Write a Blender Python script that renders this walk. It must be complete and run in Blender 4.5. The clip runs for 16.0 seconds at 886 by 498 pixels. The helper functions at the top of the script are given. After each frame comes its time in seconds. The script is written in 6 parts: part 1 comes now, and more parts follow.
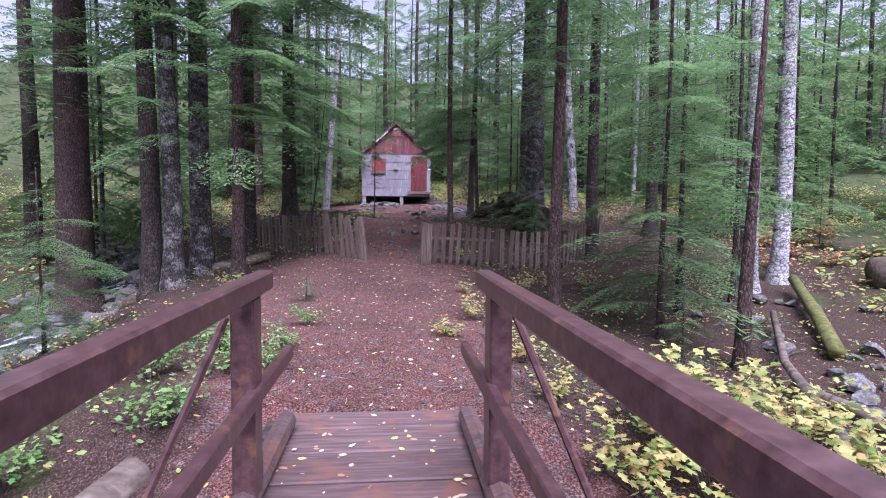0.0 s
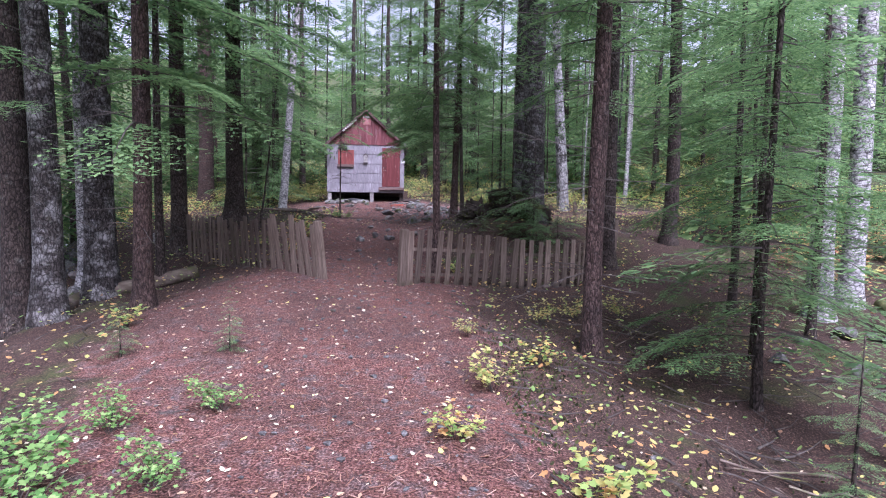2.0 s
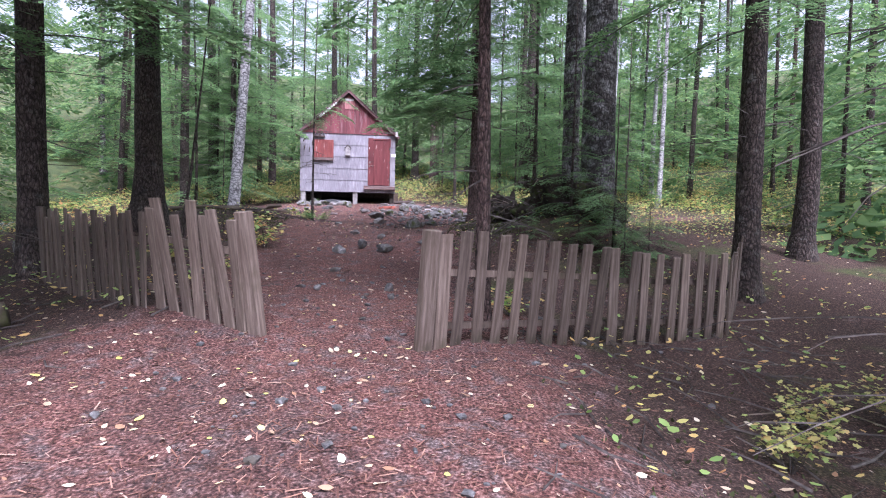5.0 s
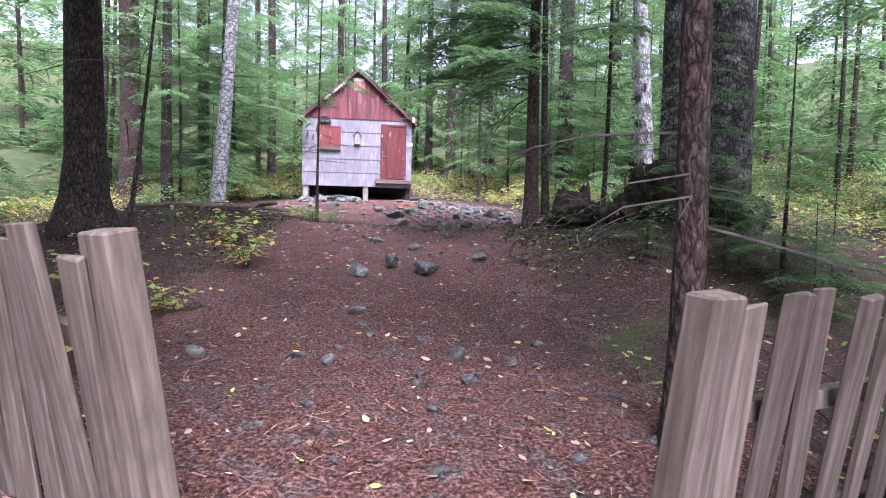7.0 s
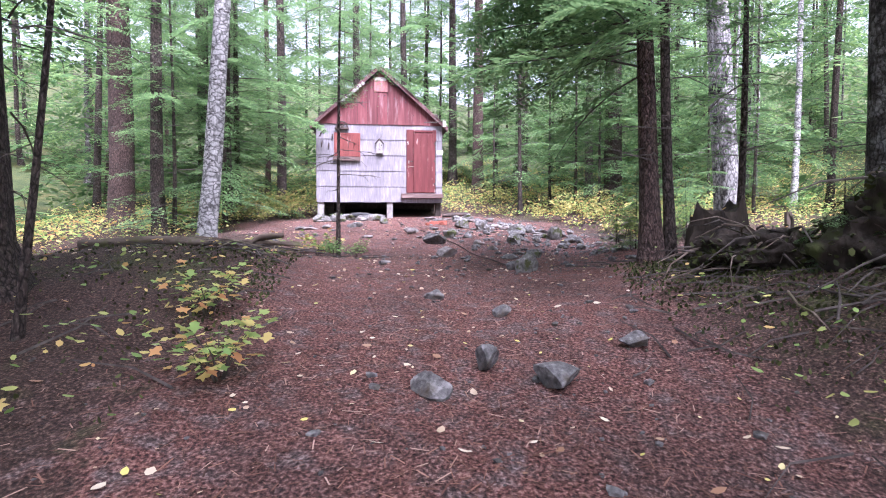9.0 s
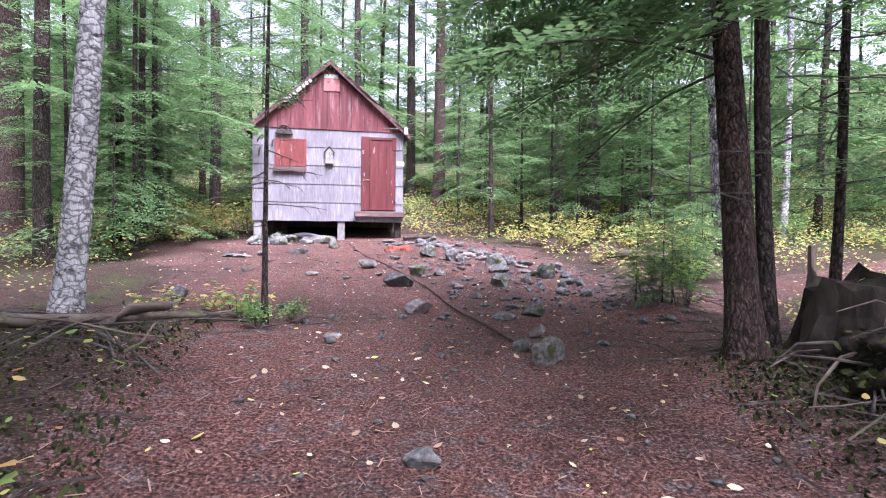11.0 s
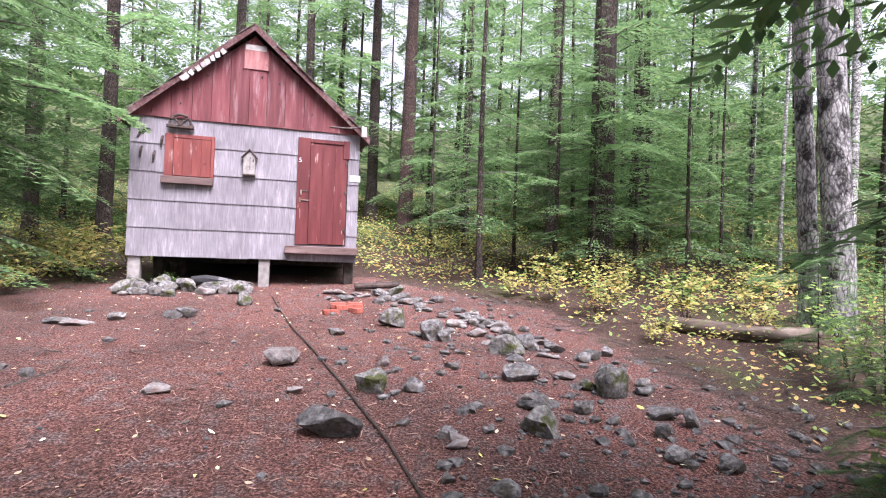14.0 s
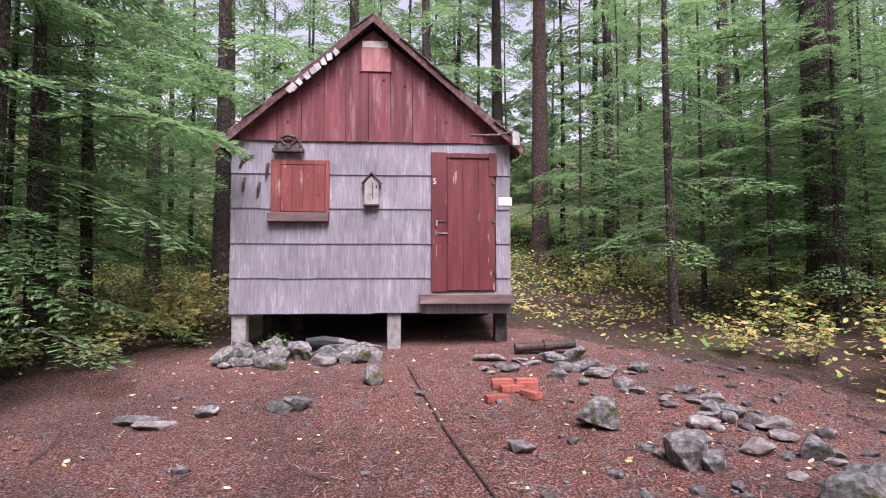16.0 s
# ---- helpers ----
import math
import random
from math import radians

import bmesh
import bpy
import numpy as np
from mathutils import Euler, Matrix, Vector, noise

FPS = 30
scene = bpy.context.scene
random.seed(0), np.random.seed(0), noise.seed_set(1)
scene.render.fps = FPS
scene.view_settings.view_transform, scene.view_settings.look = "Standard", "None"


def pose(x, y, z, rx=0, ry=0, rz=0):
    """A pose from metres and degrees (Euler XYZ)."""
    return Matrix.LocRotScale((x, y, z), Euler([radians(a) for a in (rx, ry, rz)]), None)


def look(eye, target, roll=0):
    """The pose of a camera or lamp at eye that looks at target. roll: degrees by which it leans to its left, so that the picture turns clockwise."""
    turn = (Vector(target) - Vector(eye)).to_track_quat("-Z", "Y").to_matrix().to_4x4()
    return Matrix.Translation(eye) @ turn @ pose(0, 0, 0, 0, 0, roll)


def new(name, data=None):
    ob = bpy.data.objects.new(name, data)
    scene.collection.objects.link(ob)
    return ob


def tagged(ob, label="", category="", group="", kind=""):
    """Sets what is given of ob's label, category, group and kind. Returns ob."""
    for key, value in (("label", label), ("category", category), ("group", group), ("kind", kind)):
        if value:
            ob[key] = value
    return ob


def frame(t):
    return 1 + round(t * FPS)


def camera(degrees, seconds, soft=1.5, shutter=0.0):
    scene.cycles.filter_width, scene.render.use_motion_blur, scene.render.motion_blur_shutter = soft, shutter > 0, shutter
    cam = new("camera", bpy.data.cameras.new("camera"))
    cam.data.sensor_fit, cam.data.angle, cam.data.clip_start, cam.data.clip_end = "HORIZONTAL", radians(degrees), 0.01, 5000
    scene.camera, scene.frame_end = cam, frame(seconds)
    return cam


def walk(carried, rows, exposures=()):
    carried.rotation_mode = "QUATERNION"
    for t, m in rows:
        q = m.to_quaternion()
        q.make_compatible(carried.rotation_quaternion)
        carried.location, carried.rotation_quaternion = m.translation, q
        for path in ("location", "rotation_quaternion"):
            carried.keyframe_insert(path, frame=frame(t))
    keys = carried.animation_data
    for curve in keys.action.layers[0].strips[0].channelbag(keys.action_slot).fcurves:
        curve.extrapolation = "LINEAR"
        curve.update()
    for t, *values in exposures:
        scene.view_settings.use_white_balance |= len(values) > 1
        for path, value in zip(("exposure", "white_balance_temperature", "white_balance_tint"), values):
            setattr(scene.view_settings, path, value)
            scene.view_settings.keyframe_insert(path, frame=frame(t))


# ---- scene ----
cam = camera(78.8, 16.0, soft=1.1)
PATH = [
    (0, (1.807, -0.278, 1.551), (1.501, 1.695, 1.435), 0.5),
    (0.5, (1.615, 0.396, 1.584), (1.331, 2.372, 1.468), 0.2),
    (1, (1.483, 1.112, 1.607), (1.225, 3.093, 1.494), 0.5),
    (1.5, (1.299, 1.755, 1.648), (1.059, 3.738, 1.54), 0.8),
    (2, (1.142, 2.382, 1.691), (0.948, 4.369, 1.561), 0.8),
    (2.5, (0.982, 2.999, 1.653), (0.845, 4.991, 1.547), 1.0),
    (3, (0.888, 3.771, 1.485), (0.752, 5.764, 1.39), 1.0),
    (3.5, (0.733, 4.641, 1.433), (0.593, 6.634, 1.353), 1.0),
    (4, (0.487, 5.303, 1.462), (0.36, 7.297, 1.385), 1.2),
    (4.2, (0.402, 5.558, 1.461), (0.275, 7.552, 1.382), 1.2),
    (6.3, (-0.462, 8.503, 1.554), (-0.593, 10.496, 1.453), 1.0),
    (6.5, (-0.549, 8.726, 1.543), (-0.684, 10.719, 1.442), 1.1),
    (7, (-0.748, 9.283, 1.595), (-0.887, 11.275, 1.489), 1.3),
    (7.5, (-0.926, 9.802, 1.675), (-1.088, 11.791, 1.551), 1.0),
    (8, (-1.175, 10.5, 1.746), (-1.333, 12.491, 1.641), 1.1),
    (8.5, (-1.395, 11.139, 1.805), (-1.581, 13.128, 1.721), 0.3),
    (8.7, (-1.485, 11.356, 1.831), (-1.677, 13.345, 1.753), 0.1),
    (10.8, (-1.95, 13.569, 2.268), (-1.998, 15.568, 2.206), 0.3),
    (11, (-1.995, 13.737, 2.328), (-2.007, 15.737, 2.274), 0.6),
    (11.5, (-2.039, 14.414, 2.441), (-1.954, 16.412, 2.417), 1.5),
    (12, (-2.081, 15.058, 2.503), (-1.938, 17.053, 2.502), 1.7),
    (12.5, (-2.142, 15.633, 2.614), (-1.929, 17.621, 2.632), 2.3),
    (13, (-2.096, 16.315, 2.594), (-1.854, 18.3, 2.632), 2.1),
    (13.5, (-2.11, 16.915, 2.681), (-1.907, 18.905, 2.712), 2.2),
    (14, (-2.182, 17.58, 2.785), (-2.052, 19.576, 2.807), 2.1),
    (14.5, (-2.25, 18.191, 2.822), (-2.232, 20.191, 2.849), 1.7),
    (15, (-2.286, 18.696, 2.861), (-2.423, 20.69, 2.926), 0.8),
    (15.5, (-2.642, 19.369, 3.002), (-2.874, 21.353, 3.1), 0.1),
    (16, (-2.945, 19.847, 3.052), (-3.221, 21.825, 3.155), -0.1),
]
walk(cam, [(t, look(eye, target, roll)) for t, eye, target, roll in PATH],
     exposures=[(0.0, 0.72, 5350, 37), (1.5, 0.8, 5350, 32), (2.5, 0.95, 5450, 32), (4.0, 1.2, 5450, 30), (6.5, 1.5, 5450, 28), (8.5, 1.88, 5550, 32), (11.0, 1.68, 5600, 30), (12.5, 1.78, 5920, 26), (14.5, 1.38, 6050, 28), (15.5, 1.1, 6100, 29), (16.0, 0.9, 6100, 31)])

# ---- world and light: overcast day under a forest canopy ----
world = bpy.data.worlds.new("overcast_sky")
scene.world = world
world.use_nodes = True
wn, wl = world.node_tree.nodes, world.node_tree.links
wn.clear()
sky = wn.new("ShaderNodeTexSky")
sky.sky_type = "NISHITA"
sky.sun_disc = False
sky.sun_elevation, sky.sun_rotation = radians(57), radians(155)
sky.air_density, sky.dust_density, sky.ozone_density = 1.0, 4.0, 1.0
grey = wn.new("ShaderNodeHueSaturation")
grey.inputs["Saturation"].default_value = 0.25
wbg = wn.new("ShaderNodeBackground")
wbg.inputs["Strength"].default_value = 0.15
wout = wn.new("ShaderNodeOutputWorld")
wl.new(sky.outputs[0], grey.inputs["Color"])
wl.new(grey.outputs[0], wbg.inputs["Color"])
wl.new(wbg.outputs[0], wout.inputs["Surface"])
sun_data = bpy.data.lights.new("sun", "SUN")
sun_data.energy, sun_data.angle, sun_data.color = 4.6, radians(40), (1.0, 0.97, 0.93)
sun = new("sun", sun_data)
sun.matrix_world = look((0, 0, 40), (-10 * math.sin(radians(155)), -10 * math.cos(radians(155)), 40 - 10 * math.tan(radians(57))))

# ---- materials ----
def node_mat(name, rough=0.85, metal=0.0):
    m = bpy.data.materials.new(name)
    m.use_nodes = True
    nt = m.node_tree
    b = nt.nodes["Principled BSDF"]
    b.inputs["Roughness"].default_value, b.inputs["Metallic"].default_value = rough, metal
    b.inputs["Specular IOR Level"].default_value = 0.3
    return m, nt, b


def ramp(nt, fac, stops):
    r = nt.nodes.new("ShaderNodeValToRGB")
    while len(r.color_ramp.elements) < len(stops):
        r.color_ramp.elements.new(0.5)
    for e, (p, c) in zip(r.color_ramp.elements, stops):
        e.position, e.color = p, (*c, 1)
    nt.links.new(fac, r.inputs[0])
    return r.outputs[0]


def noise_tex(nt, scale, detail=4, stretch=(1, 1, 1), space="Object", rough=0.6):
    tc = nt.nodes.new("ShaderNodeTexCoord")
    mp = nt.nodes.new("ShaderNodeMapping")
    mp.inputs["Scale"].default_value = stretch
    n = nt.nodes.new("ShaderNodeTexNoise")
    n.inputs["Scale"].default_value, n.inputs["Detail"].default_value, n.inputs["Roughness"].default_value = scale, detail, rough
    nt.links.new(tc.outputs[space], mp.inputs[0])
    nt.links.new(mp.outputs[0], n.inputs["Vector"])
    return n.outputs["Fac"]


def mix_col(nt, fac, a, b, mode="MIX"):
    x = nt.nodes.new("ShaderNodeMix")
    x.data_type, x.blend_type = "RGBA", mode
    for sock, v in ((x.inputs[0], fac), (x.inputs[6], a), (x.inputs[7], b)):
        if isinstance(v, (tuple, float, int)):
            sock.default_value = (*v, 1) if isinstance(v, tuple) else v
        else:
            nt.links.new(v, sock)
    return x.outputs[2]


def bump(nt, b, height, strength=0.5, dist=0.02):
    n = nt.nodes.new("ShaderNodeBump")
    n.inputs["Strength"].default_value, n.inputs["Distance"].default_value = strength, dist
    nt.links.new(height, n.inputs["Height"])
    nt.links.new(n.outputs[0], b.inputs["Normal"])


def grain_mat(name, dark, mid, light, scale=6, stretch=(1, 1, 1), rough=0.85, bump_s=0.5, bump_d=0.01, blotch=None, blotch_at=(0.5, 0.62), blotch_scale=2.0, vary=0.35, metal=0.0, blotch_stretch=(1, 1, 1)):
    """Two scales of noise, an optional second colour in blotches, and a tone that differs from piece to piece."""
    m, nt, b = node_mat(name, rough, metal)
    f = noise_tex(nt, scale, 6, stretch)
    col = ramp(nt, f, ((0.3, dark), (0.5, mid), (0.72, light)))
    if blotch:
        g = noise_tex(nt, blotch_scale, 5, blotch_stretch)
        mask = ramp(nt, g, ((blotch_at[0], (0, 0, 0)), (blotch_at[1], (1, 1, 1))))
        col = mix_col(nt, mask, col, blotch)
    oi = nt.nodes.new("ShaderNodeObjectInfo")
    tone = ramp(nt, oi.outputs["Random"], ((0.0, (1 - vary,) * 3), (1.0, (1.0,) * 3)))
    col = mix_col(nt, 1.0, col, tone, "MULTIPLY")
    nt.links.new(col, b.inputs["Base Color"])
    bump(nt, b, f, bump_s, bump_d)
    return m


def leaf_mat(name, stops, trans=0.35, rough=0.6):
    """Leaves: a colour for each island, with light coming through."""
    m, nt, b = node_mat(name, rough)
    geo = nt.nodes.new("ShaderNodeNewGeometry")
    col = ramp(nt, geo.outputs["Random Per Island"], stops)
    nt.links.new(col, b.inputs["Base Color"])
    tr = nt.nodes.new("ShaderNodeBsdfTranslucent")
    nt.links.new(col, tr.inputs["Color"])
    ms = nt.nodes.new("ShaderNodeMixShader")
    ms.inputs[0].default_value = trans
    out = nt.nodes["Material Output"]
    nt.links.new(b.outputs[0], ms.inputs[1])
    nt.links.new(tr.outputs[0], ms.inputs[2])
    nt.links.new(ms.outputs[0], out.inputs["Surface"])
    return m


def bark_mat(name, dark, mid, light, plate=(26, 9), patch=None, patch_at=(0.52, 0.64), patch_scale=5.0, patch_stretch=(1, 1, 1), moss=0.0, relief=0.03):
    """Bark: scaly plates with dark cracks between them, lichen or scars in patches, moss low on the trunk in flecks."""
    m, nt, b = node_mat(name, 0.95)
    tc = nt.nodes.new("ShaderNodeTexCoord")
    warp = nt.nodes.new("ShaderNodeTexNoise")
    warp.inputs["Scale"].default_value, warp.inputs["Detail"].default_value = 9.0, 4.0
    nt.links.new(tc.outputs["Object"], warp.inputs["Vector"])
    shift = nt.nodes.new("ShaderNodeVectorMath")
    shift.operation = "MULTIPLY_ADD"
    nt.links.new(warp.outputs["Color"], shift.inputs[0])
    shift.inputs[1].default_value = (0.09, 0.09, 0.16)
    nt.links.new(tc.outputs["Object"], shift.inputs[2])
    mp = nt.nodes.new("ShaderNodeMapping")
    mp.inputs["Scale"].default_value = (plate[0], plate[0], plate[1])
    nt.links.new(shift.outputs[0], mp.inputs[0])
    vo = nt.nodes.new("ShaderNodeTexVoronoi")
    vo.feature = "DISTANCE_TO_EDGE"
    vo.inputs["Scale"].default_value = 1.0
    nt.links.new(mp.outputs[0], vo.inputs["Vector"])
    crack = ramp(nt, vo.outputs["Distance"], ((0.02, (0.3, 0.3, 0.3)), (0.16, (1, 1, 1))))
    fine = noise_tex(nt, 55, 6, (1, 1, 0.35))
    broad = noise_tex(nt, 2.6, 5)
    col = ramp(nt, fine, ((0.3, dark), (0.5, mid), (0.74, light)))
    if patch:
        mask = ramp(nt, noise_tex(nt, patch_scale, 8, patch_stretch, rough=0.72), ((patch_at[0], (0, 0, 0)), (patch_at[1], (1, 1, 1))))
        col = mix_col(nt, mask, col, patch)
    col = mix_col(nt, 1.0, col, ramp(nt, broad, ((0.3, (0.62, 0.62, 0.62)), (0.7, (1.25, 1.22, 1.2)))), "MULTIPLY")
    col = mix_col(nt, 1.0, col, crack, "MULTIPLY")
    if moss:
        flecks = ramp(nt, noise_tex(nt, 7, 8, (1, 1, 0.6), rough=0.75), ((0.6, (0, 0, 0)), (0.72, (moss, moss, moss))))
        col = mix_col(nt, flecks, col, (0.06, 0.07, 0.025))
    nt.links.new(col, b.inputs["Base Color"])
    height = nt.nodes.new("ShaderNodeMath")
    height.operation = "MULTIPLY_ADD"
    nt.links.new(fine, height.inputs[0])
    height.inputs[1].default_value = 0.6
    nt.links.new(vo.outputs["Distance"], height.inputs[2])
    bump(nt, b, height.outputs[0], 1.0, relief)
    return m


M_BARK = bark_mat("bark_brown", (0.02, 0.015, 0.013), (0.062, 0.046, 0.039), (0.15, 0.12, 0.105), (24, 9), (0.15, 0.145, 0.13), (0.56, 0.68), 6.0, moss=0.5)
M_RED = bark_mat("bark_red_brown", (0.025, 0.015, 0.013), (0.082, 0.052, 0.044), (0.18, 0.13, 0.115), (30, 8), (0.15, 0.125, 0.115), (0.58, 0.7), 9.0, moss=0.3)
M_LICHEN = bark_mat("bark_lichen", (0.018, 0.015, 0.014), (0.058, 0.05, 0.046), (0.14, 0.125, 0.118), (22, 10), (0.28, 0.275, 0.27), (0.48, 0.62), 4.5, (1, 1, 1.3), 0.4)
M_OLDBIRCH = bark_mat("bark_old_birch", (0.14, 0.135, 0.13), (0.3, 0.295, 0.29), (0.5, 0.49, 0.48), (14, 5), (0.03, 0.027, 0.025), (0.5, 0.6), 3.4, (1, 1, 0.7), 0.15, 0.02)
M_BIRCH = bark_mat("bark_birch", (0.24, 0.235, 0.23), (0.4, 0.395, 0.39), (0.56, 0.55, 0.54), (9, 16), (0.07, 0.064, 0.06), (0.54, 0.62), 5.5, (1, 1, 2.6), 0.12, 0.01)
M_TWIG = grain_mat("dead_twig", (0.035, 0.028, 0.025), (0.08, 0.066, 0.058), (0.15, 0.13, 0.115), 12)
M_STUMP = grain_mat("stump_wood", (0.01, 0.008, 0.006), (0.028, 0.021, 0.016), (0.06, 0.046, 0.035), 8, (1, 1, 0.25), 0.95, 1.0, 0.04, (0.06, 0.075, 0.02), (0.55, 0.68), 2.5)
M_NEEDLE = leaf_mat("hemlock_needles", ((0.0, (0.085, 0.165, 0.07)), (0.5, (0.15, 0.26, 0.105)), (1.0, (0.235, 0.36, 0.15))), 0.55)
M_NEEDLE_FAR = leaf_mat("distant_needles", ((0.0, (0.07, 0.142, 0.06)), (0.5, (0.128, 0.225, 0.09)), (1.0, (0.25, 0.36, 0.13))), 0.6)
M_YELLOW = leaf_mat("maple_yellow", ((0.0, (0.2, 0.3, 0.08)), (0.4, (0.4, 0.42, 0.14)), (0.8, (0.6, 0.53, 0.2)), (1.0, (0.55, 0.33, 0.14))), 0.4)
M_GREEN = leaf_mat("shrub_green", ((0.0, (0.08, 0.19, 0.05)), (0.5, (0.17, 0.32, 0.09)), (1.0, (0.32, 0.45, 0.16))), 0.4)
M_UNDER = leaf_mat("undergrowth_leaves", ((0.0, (0.16, 0.29, 0.08)), (0.3, (0.33, 0.47, 0.14)), (0.65, (0.62, 0.57, 0.19)), (0.88, (0.68, 0.46, 0.17)), (1.0, (0.55, 0.27, 0.12))), 0.5)
M_BUSH = leaf_mat("bush_leaves", ((0.0, (0.2, 0.36, 0.1)), (0.5, (0.33, 0.5, 0.15)), (1.0, (0.5, 0.6, 0.2))), 0.55)
M_RUST = leaf_mat("rust_leaves", ((0.0, (0.26, 0.13, 0.07)), (0.4, (0.45, 0.22, 0.11)), (0.75, (0.58, 0.36, 0.18)), (1.0, (0.5, 0.45, 0.18))), 0.4)
M_FALLEN = leaf_mat("fallen_leaf", ((0.0, (0.3, 0.16, 0.09)), (0.4, (0.48, 0.36, 0.24)), (0.75, (0.66, 0.58, 0.44)), (0.92, (0.66, 0.56, 0.16)), (1.0, (0.4, 0.42, 0.1))), 0.1, 0.5)
M_LITTER = leaf_mat("needle_litter", ((0.0, (0.05, 0.024, 0.018)), (0.6, (0.14, 0.063, 0.043)), (0.85, (0.25, 0.13, 0.09)), (1.0, (0.38, 0.26, 0.2))), 0.0, 0.8)
M_MOSSLEAF = leaf_mat("moss_tufts", ((0.0, (0.018, 0.024, 0.008)), (0.7, (0.05, 0.058, 0.018)), (1.0, (0.09, 0.1, 0.03))), 0.1, 0.9)
def siding_mat():
    """Grey shakes: fine upright grain, chalky streaks and dark runs, each shake of its own tone."""
    m, nt, b = node_mat("weathered_shake", 0.88)
    fine = noise_tex(nt, 60, 5, (1, 1, 0.06))
    wide = noise_tex(nt, 2.2, 5, (1, 1, 0.8))
    col = ramp(nt, fine, ((0.3, (0.15, 0.137, 0.148)), (0.5, (0.192, 0.18, 0.194)), (0.72, (0.25, 0.237, 0.252))))
    chalk = ramp(nt, noise_tex(nt, 16, 7, (1, 1, 0.13), rough=0.7), ((0.54, (0, 0, 0)), (0.68, (0.75, 0.75, 0.75))))
    col = mix_col(nt, chalk, col, (0.34, 0.325, 0.34))
    runs = ramp(nt, noise_tex(nt, 9, 7, (1, 1, 0.16), rough=0.72), ((0.55, (0, 0, 0)), (0.72, (0.7, 0.7, 0.7))))
    col = mix_col(nt, runs, col, (0.1, 0.086, 0.086))
    col = mix_col(nt, 1.0, col, ramp(nt, wide, ((0.3, (0.82, 0.81, 0.82)), (0.7, (1.14, 1.13, 1.14)))), "MULTIPLY")
    oi = nt.nodes.new("ShaderNodeObjectInfo")
    col = mix_col(nt, 1.0, col, ramp(nt, oi.outputs["Random"], ((0.0, (0.88, 0.87, 0.88)), (1.0, (1.05, 1.05, 1.06)))), "MULTIPLY")
    nt.links.new(col, b.inputs["Base Color"])
    bump(nt, b, fine, 0.3, 0.003)
    return m


M_SIDING = siding_mat()
M_BARGE = grain_mat("barge_red_brown", (0.045, 0.022, 0.022), (0.1, 0.046, 0.046), (0.17, 0.1, 0.095), 22, (1, 1, 1), 0.85, 0.6, 0.006, (0.16, 0.125, 0.115), (0.54, 0.66), 6.0, 0.25)
M_REDPAINT = grain_mat("red_paint", (0.13, 0.03, 0.027), (0.185, 0.045, 0.038), (0.25, 0.075, 0.064), 14, (1, 1, 0.12), 0.65, 0.3, 0.004, (0.36, 0.24, 0.22), (0.61, 0.72), 15.0, 0.2, 0.0, (1, 1, 0.18))
M_DOOR = grain_mat("door_dark_red", (0.075, 0.015, 0.016), (0.105, 0.022, 0.022), (0.14, 0.036, 0.035), 14, (1, 1, 0.1), 0.55, 0.25, 0.003, (0.3, 0.19, 0.18), (0.635, 0.7), 17.0, 0.1, 0.0, (1, 1, 0.16))
M_FADED = grain_mat("faded_pink_red", (0.2, 0.075, 0.07), (0.29, 0.12, 0.115), (0.38, 0.2, 0.19), 12, (1, 1, 0.2), 0.8, 0.4, 0.004, (0.2, 0.1, 0.095), (0.55, 0.7), 8.0, 0.1)
M_BARN = grain_mat("faded_barn_red", (0.105, 0.03, 0.034), (0.155, 0.046, 0.05), (0.22, 0.085, 0.088), 12, (1, 1, 0.09), 0.8, 0.4, 0.005, (0.28, 0.175, 0.18), (0.57, 0.74), 10.0, 0.3, 0.0, (1, 1, 0.14))
M_TRIM = grain_mat("trim_brown", (0.08, 0.05, 0.045), (0.15, 0.1, 0.09), (0.24, 0.17, 0.16), 14, (0.15, 1, 1), 0.8, 0.4, 0.005)
M_CONC = grain_mat("concrete_post", (0.2, 0.18, 0.17), (0.3, 0.28, 0.265), (0.38, 0.35, 0.33), 12, (1, 1, 1), 0.9, 0.4, 0.006)
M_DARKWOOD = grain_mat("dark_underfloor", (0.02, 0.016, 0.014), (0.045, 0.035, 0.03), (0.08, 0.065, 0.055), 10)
M_ROOF = grain_mat("roof_shake", (0.06, 0.045, 0.04), (0.13, 0.1, 0.09), (0.24, 0.2, 0.19), 14, (1, 0.2, 1), 0.9, 0.6, 0.01, (0.12, 0.15, 0.06), (0.6, 0.7), 4.0)
M_PALE = grain_mat("pale_shim", (0.35, 0.32, 0.3), (0.48, 0.44, 0.42), (0.6, 0.57, 0.55), 16)
M_FENCE = grain_mat("fence_wood", (0.095, 0.068, 0.052), (0.16, 0.12, 0.094), (0.26, 0.205, 0.168), 46, (1, 1, 0.07), 0.9, 0.5, 0.004, (0.07, 0.058, 0.034), (0.5, 0.68), 4.5, 0.5, 0.0, (1, 1, 0.5))
M_RAIL = grain_mat("rail_brown_paint", (0.05, 0.025, 0.026), (0.09, 0.046, 0.047), (0.135, 0.075, 0.076), 20, (1, 1, 1), 0.32, 0.3, 0.002, (0.19, 0.095, 0.06), (0.58, 0.7), 7.0, 0.1)
M_DECK = grain_mat("deck_plank", (0.085, 0.055, 0.052), (0.145, 0.095, 0.09), (0.23, 0.16, 0.15), 34, (0.08, 1, 1), 0.7, 0.35, 0.004, (0.23, 0.11, 0.08), (0.52, 0.66), 3.0, 0.3)
